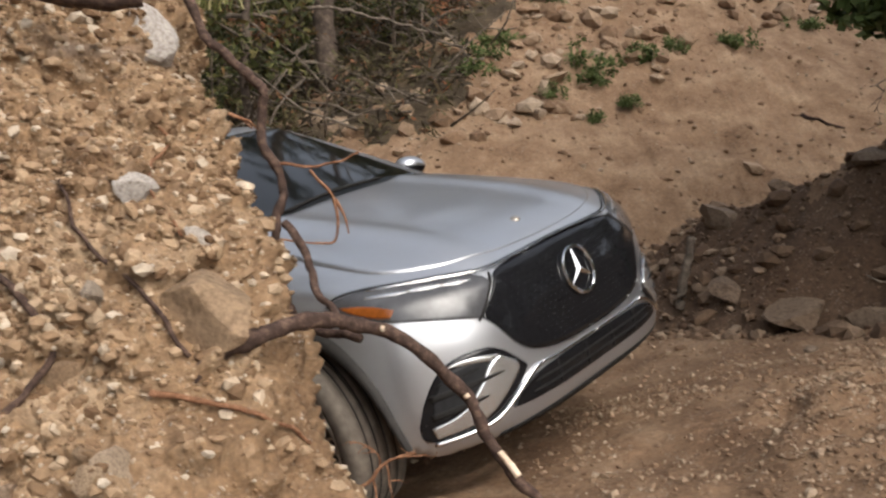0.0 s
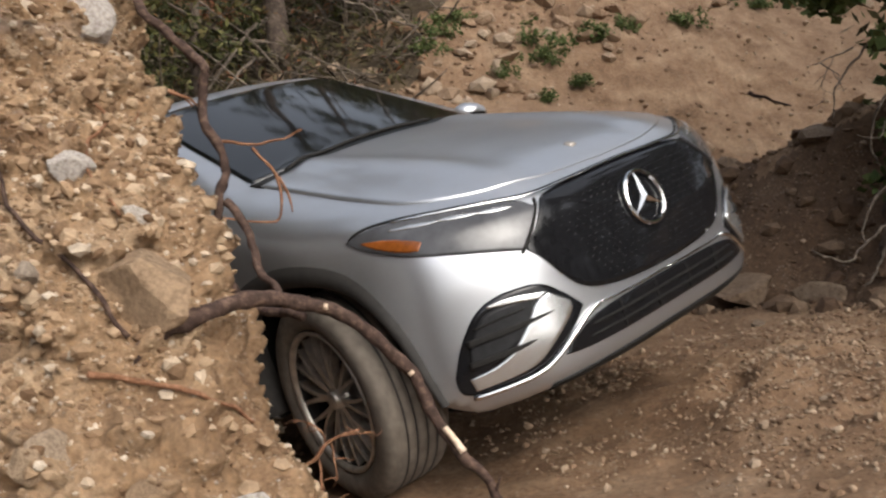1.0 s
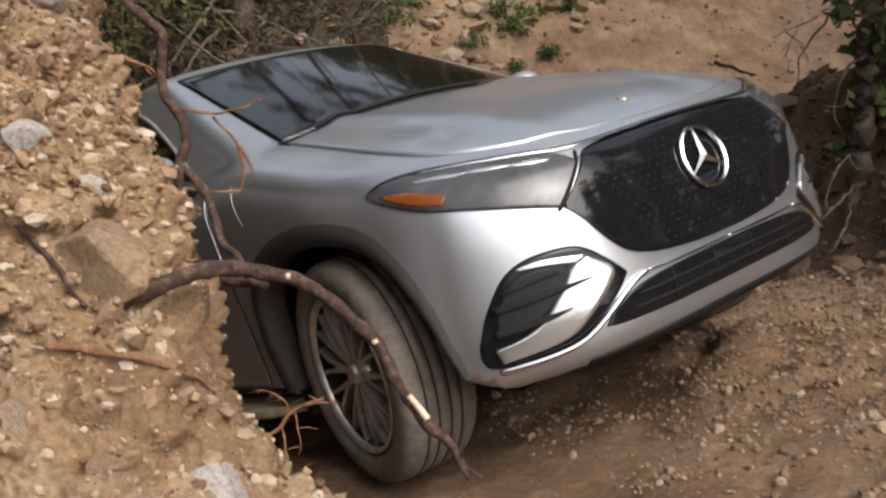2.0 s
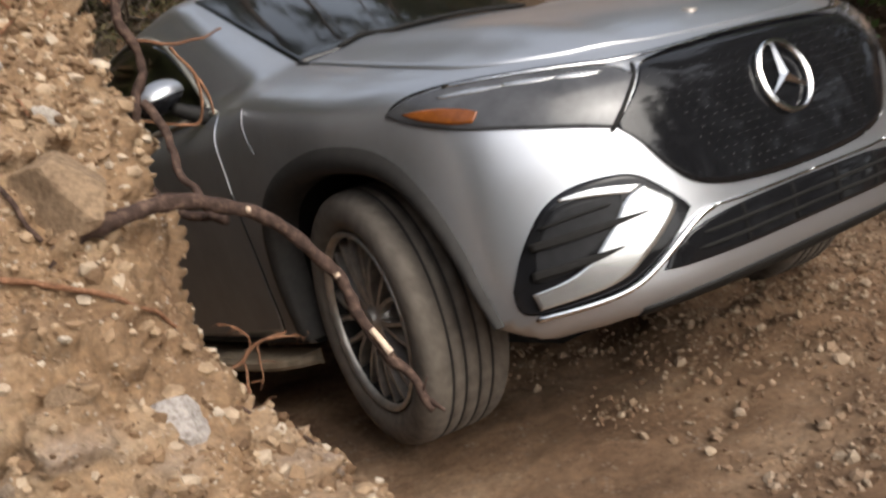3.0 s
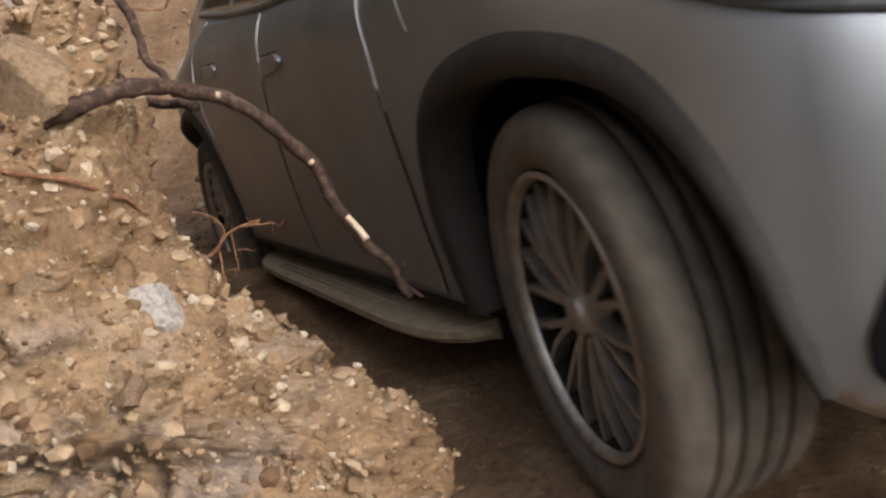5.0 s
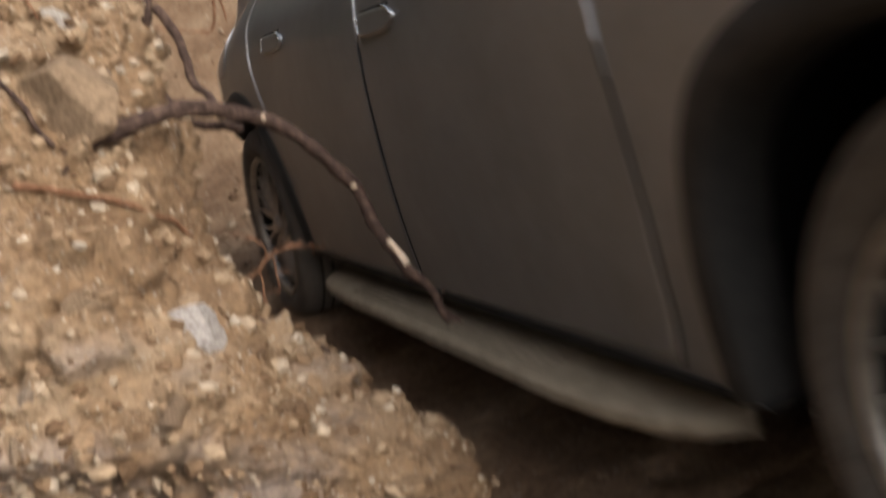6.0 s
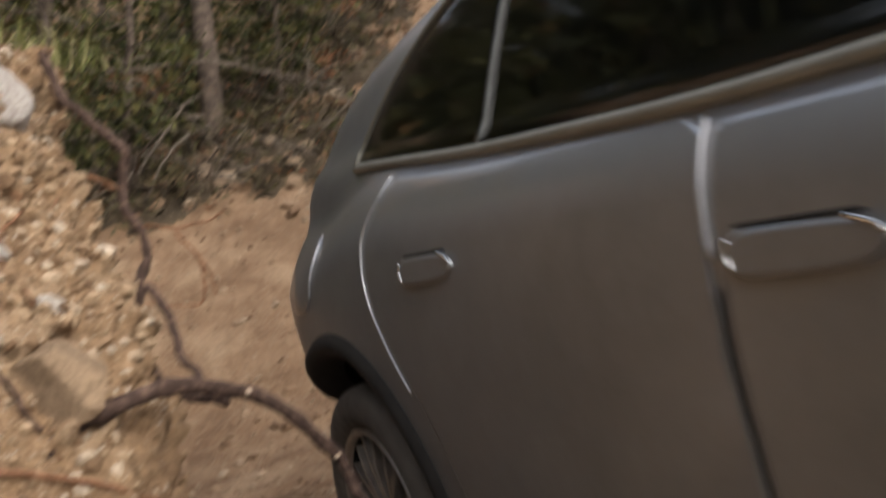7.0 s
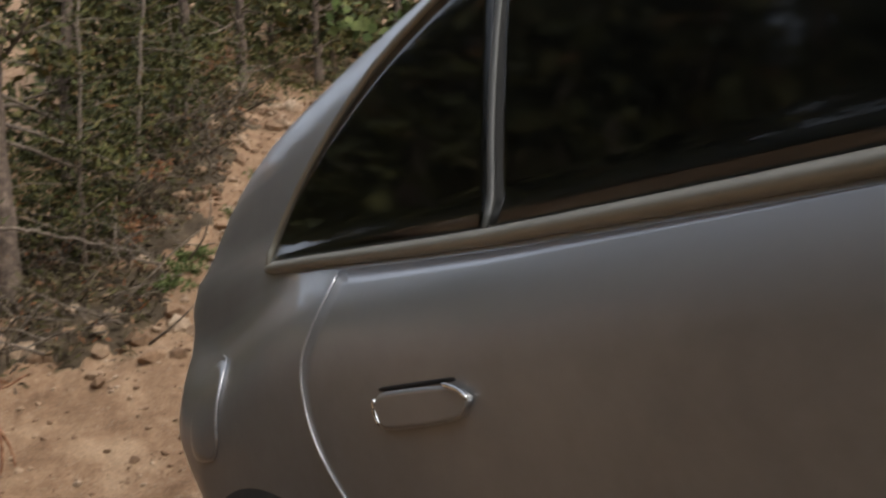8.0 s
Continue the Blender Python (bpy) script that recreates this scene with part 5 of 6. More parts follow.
def build_wheel(name):
    """Outer face towards -y."""
    grooves = [-0.062, -0.022, 0.022, 0.062]
    prof = [(0.268, -0.105), (0.285, -0.128), (0.315, -0.139), (0.345, -0.137), (0.364, -0.130), (0.376, -0.118), (0.3835, -0.098)]
    marks = {}
    for g in grooves:
        for r, y in ((0.386, g - 0.0042), (0.379, g - 0.0035), (0.379, g + 0.0035), (0.386, g + 0.0042)):
            prof.append((r - 0.6 * max(0, abs(y) - 0.06) ** 2, y))
        marks[len(prof) - 3] = marks[len(prof) - 4] = marks[len(prof) - 2] = 1
    prof += [(0.3835, 0.098), (0.376, 0.118), (0.364, 0.130), (0.345, 0.137), (0.315, 0.139), (0.285, 0.128), (0.268, 0.105)]
    bm = lathe(prof, 96, lambda j: marks.get(j, 0))
    wheel = bm_put(name, bm, M_TYRE, car, "dusty tyre on a many-spoked alloy wheel")
    wheel.data.materials.append(M_GROOVE)
    rim = bm_put("rim", lathe([(0.268, -0.112), (0.274, -0.124), (0.268, -0.130), (0.258, -0.124), (0.254, -0.108)], 96), M_RIM, wheel, "dusty grey alloy rim")
    bm_put("barrel", lathe([(0.254, -0.108), (0.250, -0.09), (0.244, 0.0), (0.25, 0.11), (0.27, 0.115)], 72), M_RIMSHADE, wheel, "inside of the wheel, its shade put into the colour")
    bm_put("brake_disc", lathe([(0.0, 0.03), (0.235, 0.03), (0.235, 0.05), (0.0, 0.05)], 48), M_RIMSHADE, wheel)
    bm_put("hub", lathe([(0.0, -0.118), (0.030, -0.117), (0.034, -0.112), (0.036, -0.098), (0.055, -0.094), (0.06, -0.06), (0.06, 0.0)], 40), M_RIM, wheel)
    for k in range(10):
        bm = bmesh.new()
        for q in (-1, 1):
            a = 2 * math.pi * k / 10
            a0, a1 = a + q * 0.05, a + q * 0.17
            prev = None
            for i, u in enumerate((0.0, 0.3, 0.6, 0.85, 1.0)):
                r = 0.045 + u * 0.212
                an = a0 + (a1 - a0) * u ** 1.3
                wd = 0.0078 - 0.0026 * u
                yv = -0.098 - 0.014 * math.sin(u * 2.6)
                c, s_ = math.cos(an), math.sin(an)
                t = Vector((-s_, 0, c))
                o = Vector((r * c, yv, r * s_))
                quad = [bm.verts.new(o + t * wd), bm.verts.new(o - t * wd), bm.verts.new(o - t * wd * 0.7 + Vector((0, 0.035, 0))), bm.verts.new(o + t * wd * 0.7 + Vector((0, 0.035, 0)))]
                if prev:
                    for j in range(4):
                        bm.faces.new((prev[j], prev[(j + 1) % 4], quad[(j + 1) % 4], quad[j]))
                prev = quad
        bm_put("spoke", bm, M_RIM, wheel, smooth=False)
    return wheel


fr_wheel = build_wheel("wheel")


# ---------------------------------------------------------------- hanging roots, logs, plants
hanging_root = stick("hanging_root", [(-0.631, 2.500, 1.881), (-0.607, 2.480, 1.811), (-0.569, 2.460, 1.754), (-0.498, 2.440, 1.685), (-0.434, 2.420, 1.630), (-0.441, 2.400, 1.521), (-0.396, 2.380, 1.454), (-0.374, 2.360, 1.375), (-0.392, 2.340, 1.322), (-0.396, 2.320, 1.244), (-0.410, 2.300, 1.187), (-0.360, 2.250, 1.141), (-0.328, 2.200, 1.098), (-0.240, 2.150, 1.088), (-0.170, 2.060, 1.094)],
                     0.013, 0.009, M_ROOT, None, "", 8, 0.007, 6, 0.010, 0.3)
tagged(hanging_root, "long grey-brown root with thin reddish rootlets hanging beside the bank", "root")
for k, line in enumerate([
    [(-0.396, 2.385, 1.455), (-0.322, 2.380, 1.445), (-0.248, 2.380, 1.465), (-0.194, 2.380, 1.484)],
    [(-0.322, 2.380, 1.445), (-0.286, 2.380, 1.401), (-0.262, 2.380, 1.374), (-0.252, 2.380, 1.326), (-0.250, 2.380, 1.299), (-0.264, 2.380, 1.262), (-0.331, 2.375, 1.265), (-0.392, 2.345, 1.278)],
    [(-0.557, 2.455, 1.584), (-0.502, 2.450, 1.570), (-0.455, 2.410, 1.535)],
    [(-0.528, 2.440, 1.576), (-0.471, 2.430, 1.556), (-0.431, 2.410, 1.522)],
    [(-0.262, 2.380, 1.376), (-0.235, 2.385, 1.33), (-0.225, 2.38, 1.28)],
]):
    stick("rootlet", line, 0.0045, 0.0022, M_ROOTLET, hanging_root, "thin reddish rootlet", 6, 0.006, 11 + k, 0.010)
root_spray = stick("root_spray", [(-0.22, 1.89, 0.80), (-0.152, 1.90, 0.838), (-0.112, 1.90, 0.876), (-0.080, 1.90, 0.893), (-0.050, 1.90, 0.900)], 0.005, 0.0025, M_ROOTLET, None, "", 6, 0.006, 21, 0.008)
tagged(root_spray, "small spray of thin forking rootlets sticking out of the bank", "root")
twigs("rootlet", (-0.125, 1.905, 0.866), (0.25, 0, 1), 0.07, 0.0024, 31, M_ROOTLET, root_spray, 2)
twigs("rootlet", (-0.095, 1.902, 0.886), (0.8, 0, -0.2), 0.07, 0.0024, 32, M_ROOTLET, root_spray, 2)
twigs("rootlet", (-0.138, 1.905, 0.845), (0.4, 0, -0.7), 0.12, 0.0026, 33, M_ROOTLET, root_spray, 2)
twigs("rootlet", (-0.112, 1.903, 0.876), (0.3, 0, -0.9), 0.09, 0.0022, 34, M_ROOTLET, root_spray, 1)


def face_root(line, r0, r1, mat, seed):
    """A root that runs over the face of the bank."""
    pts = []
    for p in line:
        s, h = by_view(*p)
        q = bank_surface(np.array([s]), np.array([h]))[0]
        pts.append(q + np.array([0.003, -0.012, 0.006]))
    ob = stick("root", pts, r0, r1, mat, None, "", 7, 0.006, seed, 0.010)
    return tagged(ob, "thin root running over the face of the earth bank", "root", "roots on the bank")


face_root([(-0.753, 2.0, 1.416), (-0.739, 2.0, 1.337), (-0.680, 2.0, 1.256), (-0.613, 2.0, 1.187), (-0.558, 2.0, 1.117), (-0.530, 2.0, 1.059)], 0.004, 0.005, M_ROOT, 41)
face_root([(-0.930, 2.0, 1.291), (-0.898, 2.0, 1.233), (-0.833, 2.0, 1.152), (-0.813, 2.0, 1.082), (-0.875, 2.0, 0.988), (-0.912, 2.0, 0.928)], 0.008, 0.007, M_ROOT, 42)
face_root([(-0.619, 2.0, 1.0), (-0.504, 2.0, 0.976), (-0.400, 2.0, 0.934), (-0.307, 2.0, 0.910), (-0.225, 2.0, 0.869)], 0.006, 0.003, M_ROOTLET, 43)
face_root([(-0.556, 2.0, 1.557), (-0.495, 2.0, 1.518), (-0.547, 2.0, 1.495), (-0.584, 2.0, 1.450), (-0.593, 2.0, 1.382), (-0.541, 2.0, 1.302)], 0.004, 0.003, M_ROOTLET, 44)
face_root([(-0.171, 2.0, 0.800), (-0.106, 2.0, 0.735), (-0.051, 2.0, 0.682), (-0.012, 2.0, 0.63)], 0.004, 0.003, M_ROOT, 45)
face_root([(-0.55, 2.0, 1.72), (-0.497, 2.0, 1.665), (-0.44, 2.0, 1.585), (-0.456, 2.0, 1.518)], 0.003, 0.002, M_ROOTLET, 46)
log = stick("log", [(-1.15, 2.22, 1.88), (-0.905, 2.20, 1.853), (-0.832, 2.18, 1.822), (-0.757, 2.18, 1.808), (-0.682, 2.18, 1.806), (-0.640, 2.20, 1.82)], 0.034, 0.022, M_ROOT, None, "", 12, 0.005, 51, 0.02, 0.2)
tagged(log, "dark dead log lying at the top of the bank", "log")


def blades(name, roots, length, width, mat, seed, droop=0.6, spread=0.5, label="", category="", kind="stuff"):
    """Curved grass blades, three joints each, in one mesh."""
    rg = np.random.RandomState(seed)
    V, F = [], []
    for r in roots:
        a = rg.uniform(0, 2 * math.pi)
        out = np.array([math.cos(a), math.sin(a), 0])
        L = length * rg.uniform(0.5, 1.1)
        sidew = np.array([-out[1], out[0], 0]) * width * 0.5
        o = len(V)
        p = np.array(r, float)
        d = np.array([0, 0, 1.0]) + out * rg.uniform(0.1, spread)
        for k in range(4):
            w = 1 - k / 3.2
            V += [p - sidew * w, p + sidew * w]
            d = d / np.linalg.norm(d)
            p = p + d * L / 3
            d = d + out * droop * 0.4 - np.array([0, 0, droop * 0.45])
        for k in range(3):
            F.append((o + 2 * k, o + 2 * k + 1, o + 2 * k + 3, o + 2 * k + 2))
    ob = put(name, mesh_of(name, V, F, False), mat)
    return tagged(ob, label, category, kind=kind)


rg = np.random.RandomState(77)
tuft = [(-0.93 + rg.normal() * 0.07, 2.55 + rg.normal() * 0.08, 1.90) for _ in range(260)]
blades("grass_tuft", tuft, 0.34, 0.008, M_GRASS, 5, 1.1, 0.9, "tuft of long yellow-green grass on top of the bank", "grass", "thing")
tuft = [(-0.72 + rg.normal() * 0.08, 2.95 + rg.normal() * 0.08, 1.89) for _ in range(90)]
blades("grass_tuft", tuft, 0.26, 0.006, M_GRASS, 6, 1.1, 0.9, "thin tuft of long dry grass on top of the bank", "grass", "thing")


def foliage(centres, size, per, seed, flat=0.7, thin=0.16):
    """Verts and faces of sprays of small leaves or needles round the given places."""
    rg = np.random.RandomState(seed)
    centres = np.asarray(centres, float)
    n = len(centres) * per
    c = np.repeat(centres, per, 0)
    d = rg.normal(size=(n, 3))
    d[:, 2] *= flat
    d /= np.linalg.norm(d, axis=1)[:, None]
    c = c + d * (rg.uniform(0.1, 1.0, n) ** 0.7)[:, None] * size
    ax = d + rg.normal(size=(n, 3)) * 0.6
    ax /= np.linalg.norm(ax, axis=1)[:, None]
    sd = np.cross(ax, rg.normal(size=(n, 3)))
    sd /= np.linalg.norm(sd, axis=1)[:, None] + 1e-9
    L = size * rg.uniform(0.35, 0.75, n)[:, None]
    w = L * thin * rg.uniform(0.6, 1.5, n)[:, None]
    V = np.stack([c - ax * L * 0.5, c + sd * w, c + ax * L * 0.5, c - sd * w], 1)
    F = np.arange(n * 4).reshape(n, 4)
    return V.reshape(-1, 3), F


def land_z(x, y):
    return float(land_height(np.array([x]), np.array([y]), False)[0])


def pine(x, y, height, r, seed, crown_from=0.25, lean=(0, 0), tufts=60, size=0.22, green=M_NEEDLE, label="dark slender pine with bare lower limbs", mat=M_TRUNK, per=26, reach=0.28, dead=10):
    """A pine: tapered trunk, bare and leafy limbs, sprays of needles."""
    rg = np.random.RandomState(seed)
    z0 = land_z(x, y) - 0.1
    tree = new("pine_tree")
    tree.location = (x, y, z0)
    keys = [(lean[0] * u * height + 0.05 * rg.normal() * u, lean[1] * u * height + 0.05 * rg.normal() * u, u * height) for u in np.linspace(0, 1, 7)]
    trunk = stick("trunk", keys, r, r * 0.25, mat, tree, "", 9, 0.03, seed, 0.25, 0.12)
    V, F, off = [], [], 0
    cs = []
    for k in range(dead + tufts // 3):
        u = rg.uniform(0.05, 0.5) if k < dead else rg.uniform(crown_from, 0.98)
        p = np.array([np.interp(u, np.linspace(0, 1, 7), [q[i] for q in keys]) for i in range(3)])
        a = rg.uniform(0, 2 * math.pi)
        L = height * reach * (1.05 - u) * rg.uniform(0.6, 1.2) + 0.15
        way = np.array([math.cos(a), math.sin(a), rg.uniform(-0.35, 0.45)])
        pts = [p]
        for j in range(5):
            way = way + rg.normal(size=3) * 0.16
            pts.append(pts[-1] + way / np.linalg.norm(way) * L / 5)
            if k >= dead and j >= 1:
                cs.append(pts[-1])
        tv, tf = tube_verts(np.array(pts), np.linspace(r * 0.18 + 0.006, 0.004, 6), 5, seed, 0.1)
        V.append(tv)
        F += [tuple(i + off for i in f) for f in tf]
        off += len(tv)
    put("bare_wood", mesh_of("bare_wood", np.concatenate(V), F), M_DEAD, tree, "thin bare and leafy limbs")["kind"] = "stuff"
    fv, ff = foliage(cs, size, per, seed + 1)
    put("crown", mesh_of("crown", fv, ff, False), green, tree, "dark green needle sprays")["kind"] = "stuff"
    return tagged(tree, label, "tree", "pines behind the track")


def forest_edge(y):
    return 0.1 + (y - 11) * 0.31


pine(-1.42, 12.4, 7.5, 0.15, 101, 0.3, (-0.05, 0.0), 50, 0.20)
pine(-0.75, 13.6, 6.0, 0.035, 102, 0.25, (0.03, 0.0), 36, 0.18, label="thin pale dead pine stem with few needles", mat=M_DEAD)
pine(0.0, 14.6, 6.5, 0.04, 103, 0.2, (0.06, 0.0), 42, 0.2, label="thin pale pine stem with few needles", mat=M_DEAD)
pine(-2.3, 11.7, 5.0, 0.06, 104, 0.1, (0.02, 0.0), 60, 0.22)
pine(-3.4, 12.6, 7.0, 0.12, 105, 0.15, (0.0, 0.0), 60, 0.24)
pine(-1.0, 15.6, 7.5, 0.12, 106, 0.1, (0.02, 0.0), 70, 0.26)
pine(-4.8, 11.0, 6.5, 0.11, 107, 0.15, (0.0, 0.0), 60, 0.25)
pine(0.9, 17.5, 7.0, 0.11, 108, 0.08, (0.0, 0.0), 70, 0.28)
pine(-2.6, 16.5, 8.0, 0.13, 109, 0.08, (0.0, 0.0), 70, 0.28)
pine(2.2, 21.0, 7.0, 0.12, 110, 0.05, (0.0, 0.0), 70, 0.3)
pine(4.2, 23.0, 7.5, 0.12, 111, 0.05, (0.0, 0.0), 70, 0.3)
pine(6.5, 24.0, 7.5, 0.12, 112, 0.05, (0.0, 0.0), 70, 0.3)
pine(-1.9, 13.2, 3.0, 0.035, 113, 0.05, (0.0, 0.0), 48, 0.17, label="young bright green pine among dead branches")
pine(-0.6, 12.6, 2.2, 0.03, 114, 0.05, (0.0, 0.0), 40, 0.16, label="young bright green pine among dead branches")
pine(-2.9, 10.9, 2.6, 0.035, 115, 0.05, (0.0, 0.0), 44, 0.17, label="young bright green pine among dead branches")
pine(0.6, 16.0, 2.6, 0.03, 116, 0.05, (0.0, 0.0), 40, 0.17, label="young bright green pine among dead branches")


# added pine out of view, its dense crown shades the cut bank
pine(4.9, 3.1, 7.5, 0.12, 117, 0.12, (-0.04, 0.05), 120, 0.30, per=26, reach=0.26)


# leafy little tree on the cut bank, with bare roots below
cut_tree = new("cut_bank_tree")
cut_tree.location = (0, 0, 0)
tagged(cut_tree, "small leafy tree with bare roots on the cut bank", "tree")
stick("trunk", [(2.80, 5.45, 0.55), (2.80, 5.45, 0.85), (2.82, 5.45, 1.48), (2.83, 5.48, 2.1), (2.80, 5.5, 3.2), (2.9, 5.5, 4.4)], 0.065, 0.03, M_TRUNK, cut_tree, "", 10, 0.02, 61, 0.04, 0.25)
stick("stem", [(2.95, 5.7, 0.8), (2.99, 5.7, 1.6), (3.0, 5.8, 2.6)], 0.04, 0.02, M_TRUNK, cut_tree, "", 8, 0.02, 62, 0.04, 0.25)
for k, line in enumerate([[(2.78, 5.42, 0.98), (2.60, 5.30, 0.86), (2.42, 5.2, 0.74), (2.22, 5.2, 0.82)], [(2.78, 5.42, 0.9), (2.62, 5.25, 0.72), (2.5, 5.15, 0.62)], [(2.80, 5.40, 1.05), (2.66, 5.3, 1.15), (2.55, 5.25, 1.0), (2.5, 5.2, 0.8)],
                         [(2.82, 5.45, 1.9), (2.6, 5.4, 1.95), (2.42, 5.4, 1.7), (2.40, 5.4, 1.5)], [(2.82, 5.45, 1.7), (2.66, 5.4, 1.62), (2.62, 5.4, 1.4), (2.68, 5.4, 1.25)], [(2.83, 5.45, 2.2), (2.5, 5.5, 2.3), (2.2, 5.5, 2.2)]]):
    stick("bare_root" if k < 3 else "limb", line, 0.010, 0.004, M_DEAD, cut_tree, "", 6, 0.015, 63 + k, 0.02)
twigs("twigs", (2.5, 5.4, 1.9), (-0.6, 0, -0.5), 0.35, 0.006, 81, M_DEAD, cut_tree, 3)
twigs("twigs", (2.7, 5.4, 1.5), (-0.6, -0.2, -0.6), 0.4, 0.006, 82, M_DEAD, cut_tree, 3)
cs = [(2.15 + 0.75 * u + rg.normal() * 0.06, 5.45 + rg.normal() * 0.1, 2.22 + rg.normal() * 0.05 + 0.1 * u) for u in rg.uniform(0, 1, 34)]
cs += [(2.9 + rg.normal() * 0.5, 5.6 + rg.normal() * 0.4, 3.2 + rg.normal() * 0.5) for _ in range(70)]
cs += [(2.95 + rg.normal() * 0.1, 5.5 + rg.normal() * 0.15, 1.5 + rg.normal() * 0.35) for _ in range(16)]
# extra canopy above the view and its limbs, added to shade the cut face
cs += [(3.05 + rg.normal() * 0.55, 4.55 + rg.normal() * 0.45, 2.95 + rg.normal() * 0.28) for _ in range(150)]
for k in range(5):
    a = -1.9 + 0.35 * k
    stick("limb", [(2.81, 5.46, 2.2 + 0.12 * k), (2.85 + 0.5 * math.cos(a), 5.46 + 0.5 * math.sin(a), 2.55), (2.9 + 1.2 * math.cos(a), 5.46 + 1.2 * math.sin(a), 2.9)], 0.016, 0.006, M_TRUNK, cut_tree, "", 6, 0.02, 161 + k, 0.04)
fv, ff = foliage(cs, 0.13, 34, 91, 0.8, 0.35)
put("leaves", mesh_of("leaves", fv, ff, False), M_HERB, cut_tree, "small dark green leaves")


def herb(x, y, size, seed, mat=M_HERB, label="low green herb growing on the rubble slope"):
    rg = np.random.RandomState(seed)
    z = land_z(x, y)
    cs = [(x + rg.normal() * size * 0.55, y + rg.normal() * size * 0.5, z + abs(rg.normal()) * size * 0.35 + 0.02) for _ in range(16)]
    fv, ff = foliage(cs, size * 0.45, 34, seed, 0.8, 0.25)
    plant = new("herb")
    plant.location = (x, y, z)
    put("leaves", mesh_of("leaves", fv - np.array([x, y, z]), ff, False), mat, plant)["kind"] = "stuff"
    return tagged(plant, label, "plant", "herbs on the slope")


for k, (x, y, s) in enumerate([(1.75, 11.9, 0.26), (1.68, 11.6, 0.2), (0.62, 9.3, 0.17), (2.4, 12.2, 0.22), (2.9, 12.6, 0.16), (1.2, 11.2, 0.14), (3.7, 12.9, 0.2), (0.35, 11.6, 0.22), (0.5, 12.0, 0.2), (2.05, 11.2, 0.14), (4.9, 13.6, 0.2),
                               (1.9, 14.6, 0.22), (1.35, 13.4, 0.2), (0.75, 12.3, 0.2), (1.65, 10.8, 0.12)]):
    herb(x, y, s, 300 + k)

# dead brush, twigs and litter under the pines
rg = np.random.RandomState(88)
cs, tone = [], []
while len(cs) < 1500:
    y = rg.uniform(10.4, 19)
    x = rg.uniform(-7, 5)
    if x < forest_edge(y) - 0.1 * rg.rand():
        cs.append((x, y, land_z(x, y) + abs(rg.normal()) * 0.22))
fv, ff = foliage(cs, 0.24, 24, 92, 0.7, 0.10)
tagged(put("undergrowth", mesh_of("undergrowth", fv, ff, False), M_BRUSH), "tangled brown and dull green undergrowth below the pines", "undergrowth", kind="stuff")
V, F, off = [], [], 0
for k in range(420):
    y = rg.uniform(10.3, 17)
    x = rg.uniform(-5, 3)
    if x > forest_edge(y) + 0.15:
        continue
    z = land_z(x, y)
    a, e = rg.uniform(0, 2 * math.pi), rg.uniform(-0.1, 0.9)
    L = rg.uniform(0.3, 1.5)
    w = np.array([math.cos(a) * math.cos(e), math.sin(a) * math.cos(e), math.sin(e)])
    p = np.array([x, y, z + 0.03 + 0.25 * rg.rand()])
    pts = [p]
    for j in range(5):
        w = w + rg.normal(size=3) * 0.15
        pts.append(pts[-1] + w / np.linalg.norm(w) * L / 5)
    tv, tf = tube_verts(np.array(pts), np.linspace(0.014, 0.005, 6) * rg.uniform(0.6, 1.4), 5, k, 0.1)
    V.append(tv)
    F += [tuple(i + off for i in f) for f in tf]
    off += len(tv)
tagged(put("deadwood", mesh_of("deadwood", np.concatenate(V), F), M_DEAD), "grey fallen branches and dead twigs under the pines", "deadwood", kind="stuff")
for k, line in enumerate([[(-0.9, 11.2, 1.62), (-0.55, 11.1, 1.72), (-0.25, 10.9, 1.55)], [(-1.6, 11.0, 1.35), (-1.2, 11.1, 1.9), (-0.9, 11.1, 2.3)], [(1.2, 17.0, 5.0), (2.0, 16.8, 5.15), (2.8, 16.6, 5.1)], [(-2.6, 12.0, 3.0), (-1.3, 11.9, 3.1), (0.2, 12.0, 2.75)]]):
    tagged(stick("branch", line, 0.03, 0.012, M_DEAD, None, "", 7, 0.02, 200 + k, 0.05), "grey dead branch lying in the brush", "branch", "fallen branches")

stake = stick("branch", [(1.62, 6.75, 0.36), (1.655, 6.76, 0.62), (1.71, 6.78, 0.89)], 0.035, 0.03, M_DEAD, None, "", 8, 0.008, 211, 0.03)
tagged(stake, "pale broken piece of wood stuck in the dirt", "branch")
tagged(stick("branch", [(2.30, 6.5, 1.70), (2.44, 6.50, 1.660), (2.624, 6.5, 1.60)], 0.014, 0.006, M_ROOT, None, "", 6, 0.01, 212, 0.03), "dark thin stick lying on the cut bank", "branch")

# unseen pines added for dark reflections and cut-bank shade, with brush on the bank's top
for k, (x, y, hh) in enumerate([(-2.7, 3.5, 4.2), (-3.8, 2.9, 5.0), (-4.6, 4.3, 5.2), (-5.8, 6.2, 6.0), (-6.4, 7.8, 6.5), (-6.0, 9.6, 7.0), (-3.4, 1.2, 4.2), (-4.8, -0.8, 5.5), (-6.2, 1.5, 6.0), (-3.6, -3.0, 5.0), (4.5, 4.7, 4.5), (4.2, 6.9, 5.0)]):
    pine(x, y, hh, 0.09, 400 + k, 0.06, (0, 0), 66, 0.34, per=22, reach=0.24)
cs = []
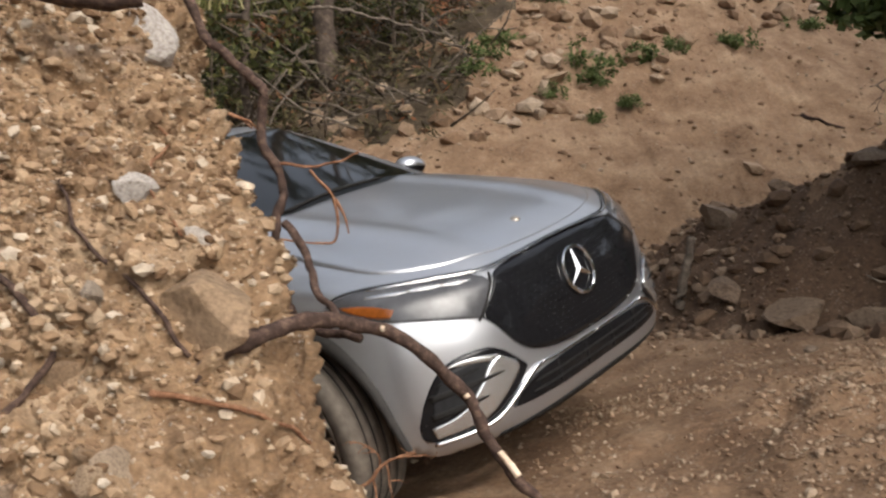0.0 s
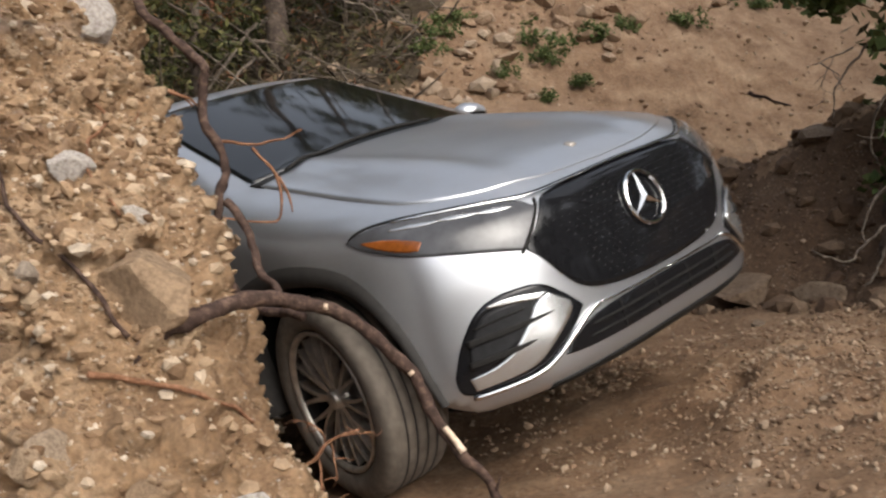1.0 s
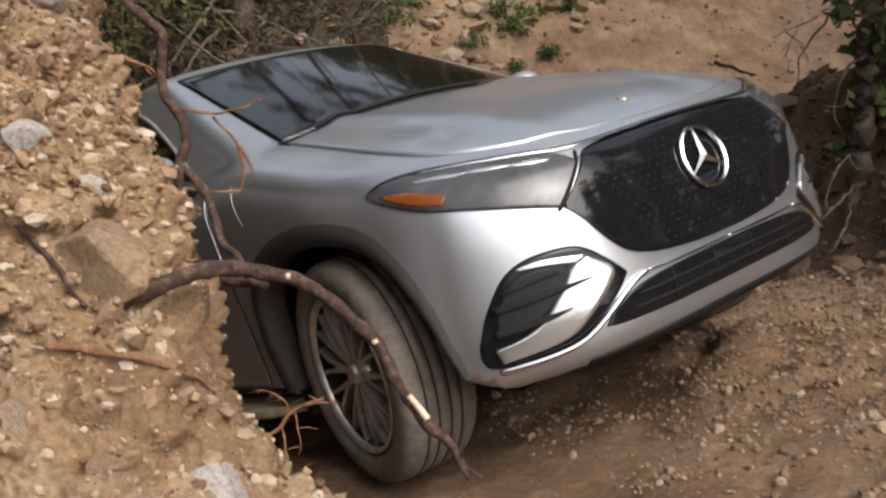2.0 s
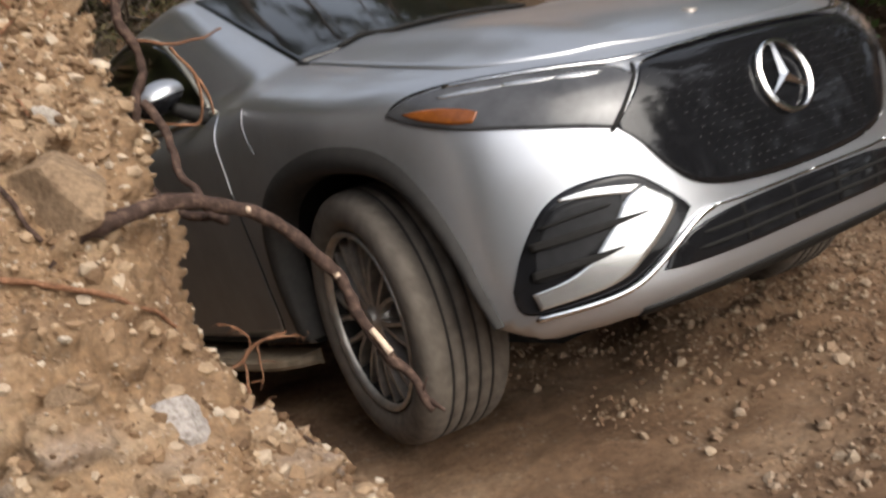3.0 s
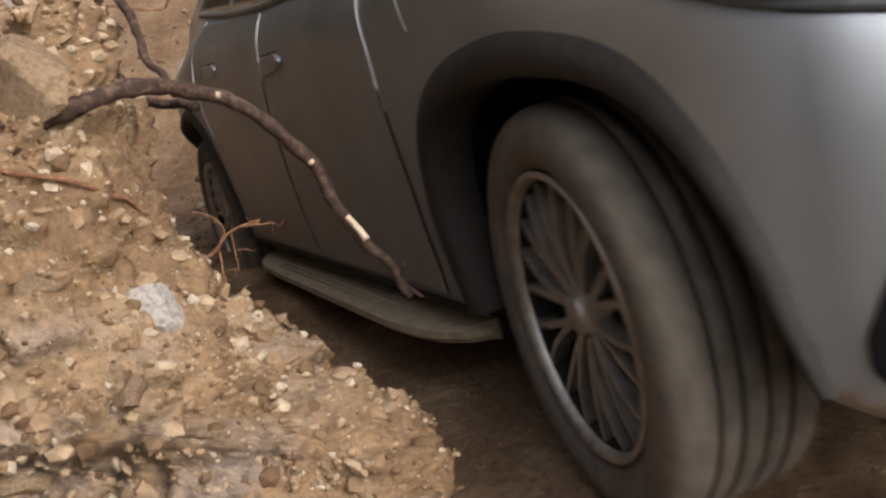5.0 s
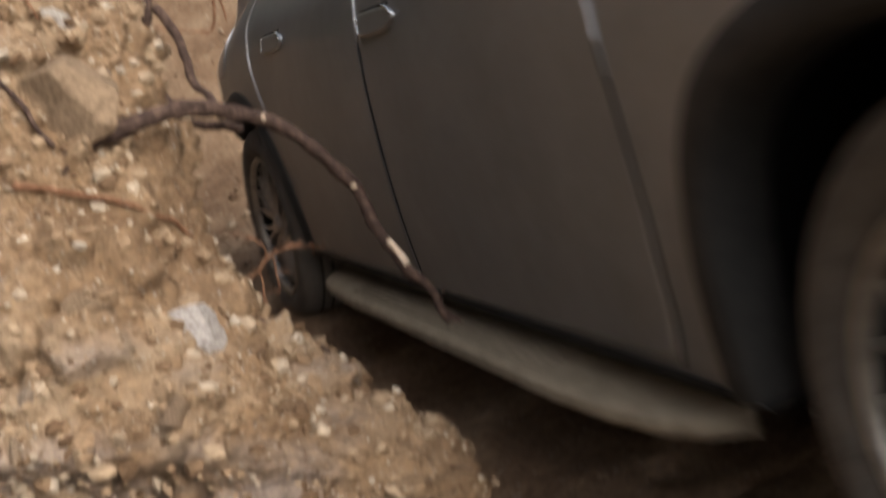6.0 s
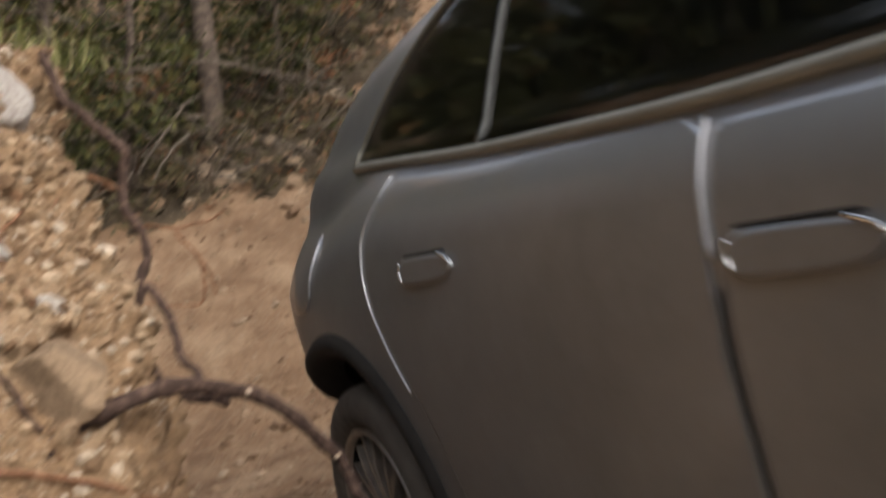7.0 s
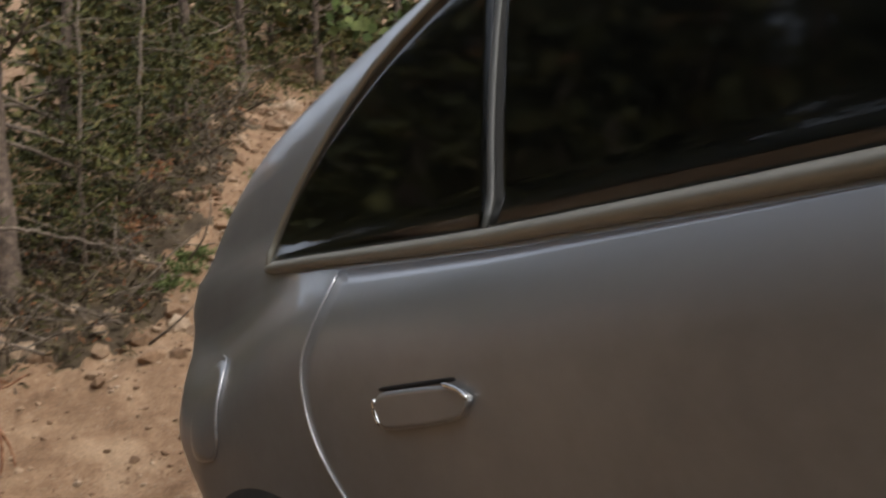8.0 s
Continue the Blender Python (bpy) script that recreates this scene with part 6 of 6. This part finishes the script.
while len(cs) < 700:
    x, y = rg.uniform(-7, -1.25), rg.uniform(-3, 5.2)
    if y < 2.3 + 0.0 * x and x > -2.0 or (y > 3.4 and x > -0.2 - 0.75 * (y - 1.6)):
        continue
    cs.append((x, y, max(1.88 if y > 2.3 and x > -4.5 else 0.0, land_z(x, y)) + abs(rg.normal()) * 0.3))
fv, ff = foliage(cs, 0.32, 24, 94, 0.7, 0.12)
tagged(put("bank_brush", mesh_of("bank_brush", fv, ff, False), M_BRUSH), "dull brown and green brush on top of the bank", "undergrowth", kind="stuff")

# olive shrubs among the pines and along the top of the slope
cs = []
while len(cs) < 620:
    y = rg.uniform(12.9, 18.5)
    x = rg.uniform(-6, 3)
    if x < forest_edge(y) - 0.5:
        cs.append((x, y, land_z(x, y) + rg.uniform(0.2, 1.8)))
for _ in range(260):
    x, y = rg.uniform(1, 12), rg.uniform(20, 24)
    cs.append((x, y, land_z(x, y) + rg.uniform(0.0, 1.6)))
fv, ff = foliage(cs, 0.34, 24, 95, 0.6, 0.09)
tagged(put("shrubs", mesh_of("shrubs", fv, ff, False), M_NEEDLE), "olive green shrubs and young pines in the wood", "shrubs", kind="stuff")

# patches of dead rust-brown needles among the green
rr2 = np.random.RandomState(123)
cs = []
while len(cs) < 90:
    y, x = rr2.uniform(11.2, 17), rr2.uniform(-5, 2.5)
    if x < forest_edge(y) - 0.1:
        c = np.array((x, y, land_z(x, y) + rr2.uniform(0.1, 1.5)))
        cs += [tuple(c + rr2.normal(size=3) * 0.09) for _ in range(3)]
fv, ff = foliage(cs, 0.16, 22, 96, 0.7, 0.12)
tagged(put("dead_brush", mesh_of("dead_brush", fv, ff, False), M_RUST), "rust-brown dead needles in the undergrowth", "undergrowth", kind="stuff")

# the wood that shuts in the place all round, save for the open side beyond the cut
rg = np.random.RandomState(99)
cs, V, F, off = [], [], [], 0
for k in range(375):
    a = radians(rg.uniform(62, 232))
    R = rg.uniform(15, 26)
    # these nearer groups stand out of view, added to darken the car's reflections
    if k >= 140:
        a, R = radians(rg.uniform(128, 235)), rg.uniform(8.5, 13)
    if k >= 190:
        a, R = radians(rg.uniform(-32, 45)), rg.uniform(10.5, 16)
    if k >= 235:
        a, R = radians(rg.uniform(118, 160)), rg.uniform(11, 14)
    if k >= 300:
        a, R = radians(rg.uniform(222, 305)), rg.uniform(17, 27)
    if radians(62) < a < radians(120):
        R += 9
    x, y = R * math.cos(a), R * math.sin(a)
    z = land_z(x, y)
    hgt = rg.uniform(7, 11) + (2 if 140 <= k < 190 or 235 <= k < 300 else 4 if 190 <= k < 235 else 0)
    if radians(55) < a < radians(115):
        hgt *= 0.6
    tv, tf = tube_verts(np.array([(x, y, z - 0.3), (x + 0.1, y, z + hgt * 0.5), (x, y, z + hgt)]), [0.10, 0.06, 0.02], 6, k)
    V.append(tv)
    F += [tuple(i + off for i in f) for f in tf]
    off += len(tv)
    for _ in range(46):
        u = rg.uniform(0.08, 1.0)
        rr = 1.9 * (1.08 - u) * rg.uniform(0.3, 1)
        b = rg.uniform(0, 2 * math.pi)
        cs.append((x + rr * math.cos(b), y + rr * math.sin(b), z + hgt * u))
fv, ff = foliage(cs, 0.75, 14, 93, 0.6, 0.18)
tagged(put("far_wood", mesh_of("far_wood", fv, ff, False), M_NEEDLE), "dark pine wood round the clearing, with unseen trees added for reflections", "woods", kind="stuff")
tagged(put("far_trunks", mesh_of("far_trunks", np.concatenate(V), F), M_TRUNK), "dark trunks of the pine wood", "woods", kind="stuff")
others = []
for x, sg in ((0.0, 1), (-3.21, -1), (-3.21, 1)):
    w = copy_thing(fr_wheel, pose(0, 0, 0))
    others.append((w, x, sg))
WHEELS = [(fr_wheel, 0.0, -1)] + others


# ---------------------------------------------------------------- what moves
def car_travel():
    """Seconds and metres rolled, in even steps, along the car's way."""
    ts = np.array([r[0] for r in CAR_ROWS])
    ps = np.array([r[1].translation[:] for r in CAR_ROWS])
    d = np.concatenate([[0], np.cumsum(np.linalg.norm(np.diff(ps, axis=0), axis=1))])
    tt = np.arange(0, 8.001, 0.2)
    return tt, np.interp(tt, ts, d)


def motions():
    walk(car, CAR_ROWS)
    tt, dd = car_travel()
    for w, x, sg in WHEELS:
        steer = STEER if x == 0.0 else 0.0
        rows = []
        for t, d in zip(tt, dd):
            m = pose(x, sg * 0.825, 0.385, 0, 0, steer)
            if sg > 0:
                m = m @ pose(0, 0, 0, 0, 0, 180)
            spin = math.degrees(d / 0.385) * (-sg)
            rows.append((float(t), m @ Matrix.Rotation(radians(spin), 4, "Y")))
        walk(w, rows)


motions()
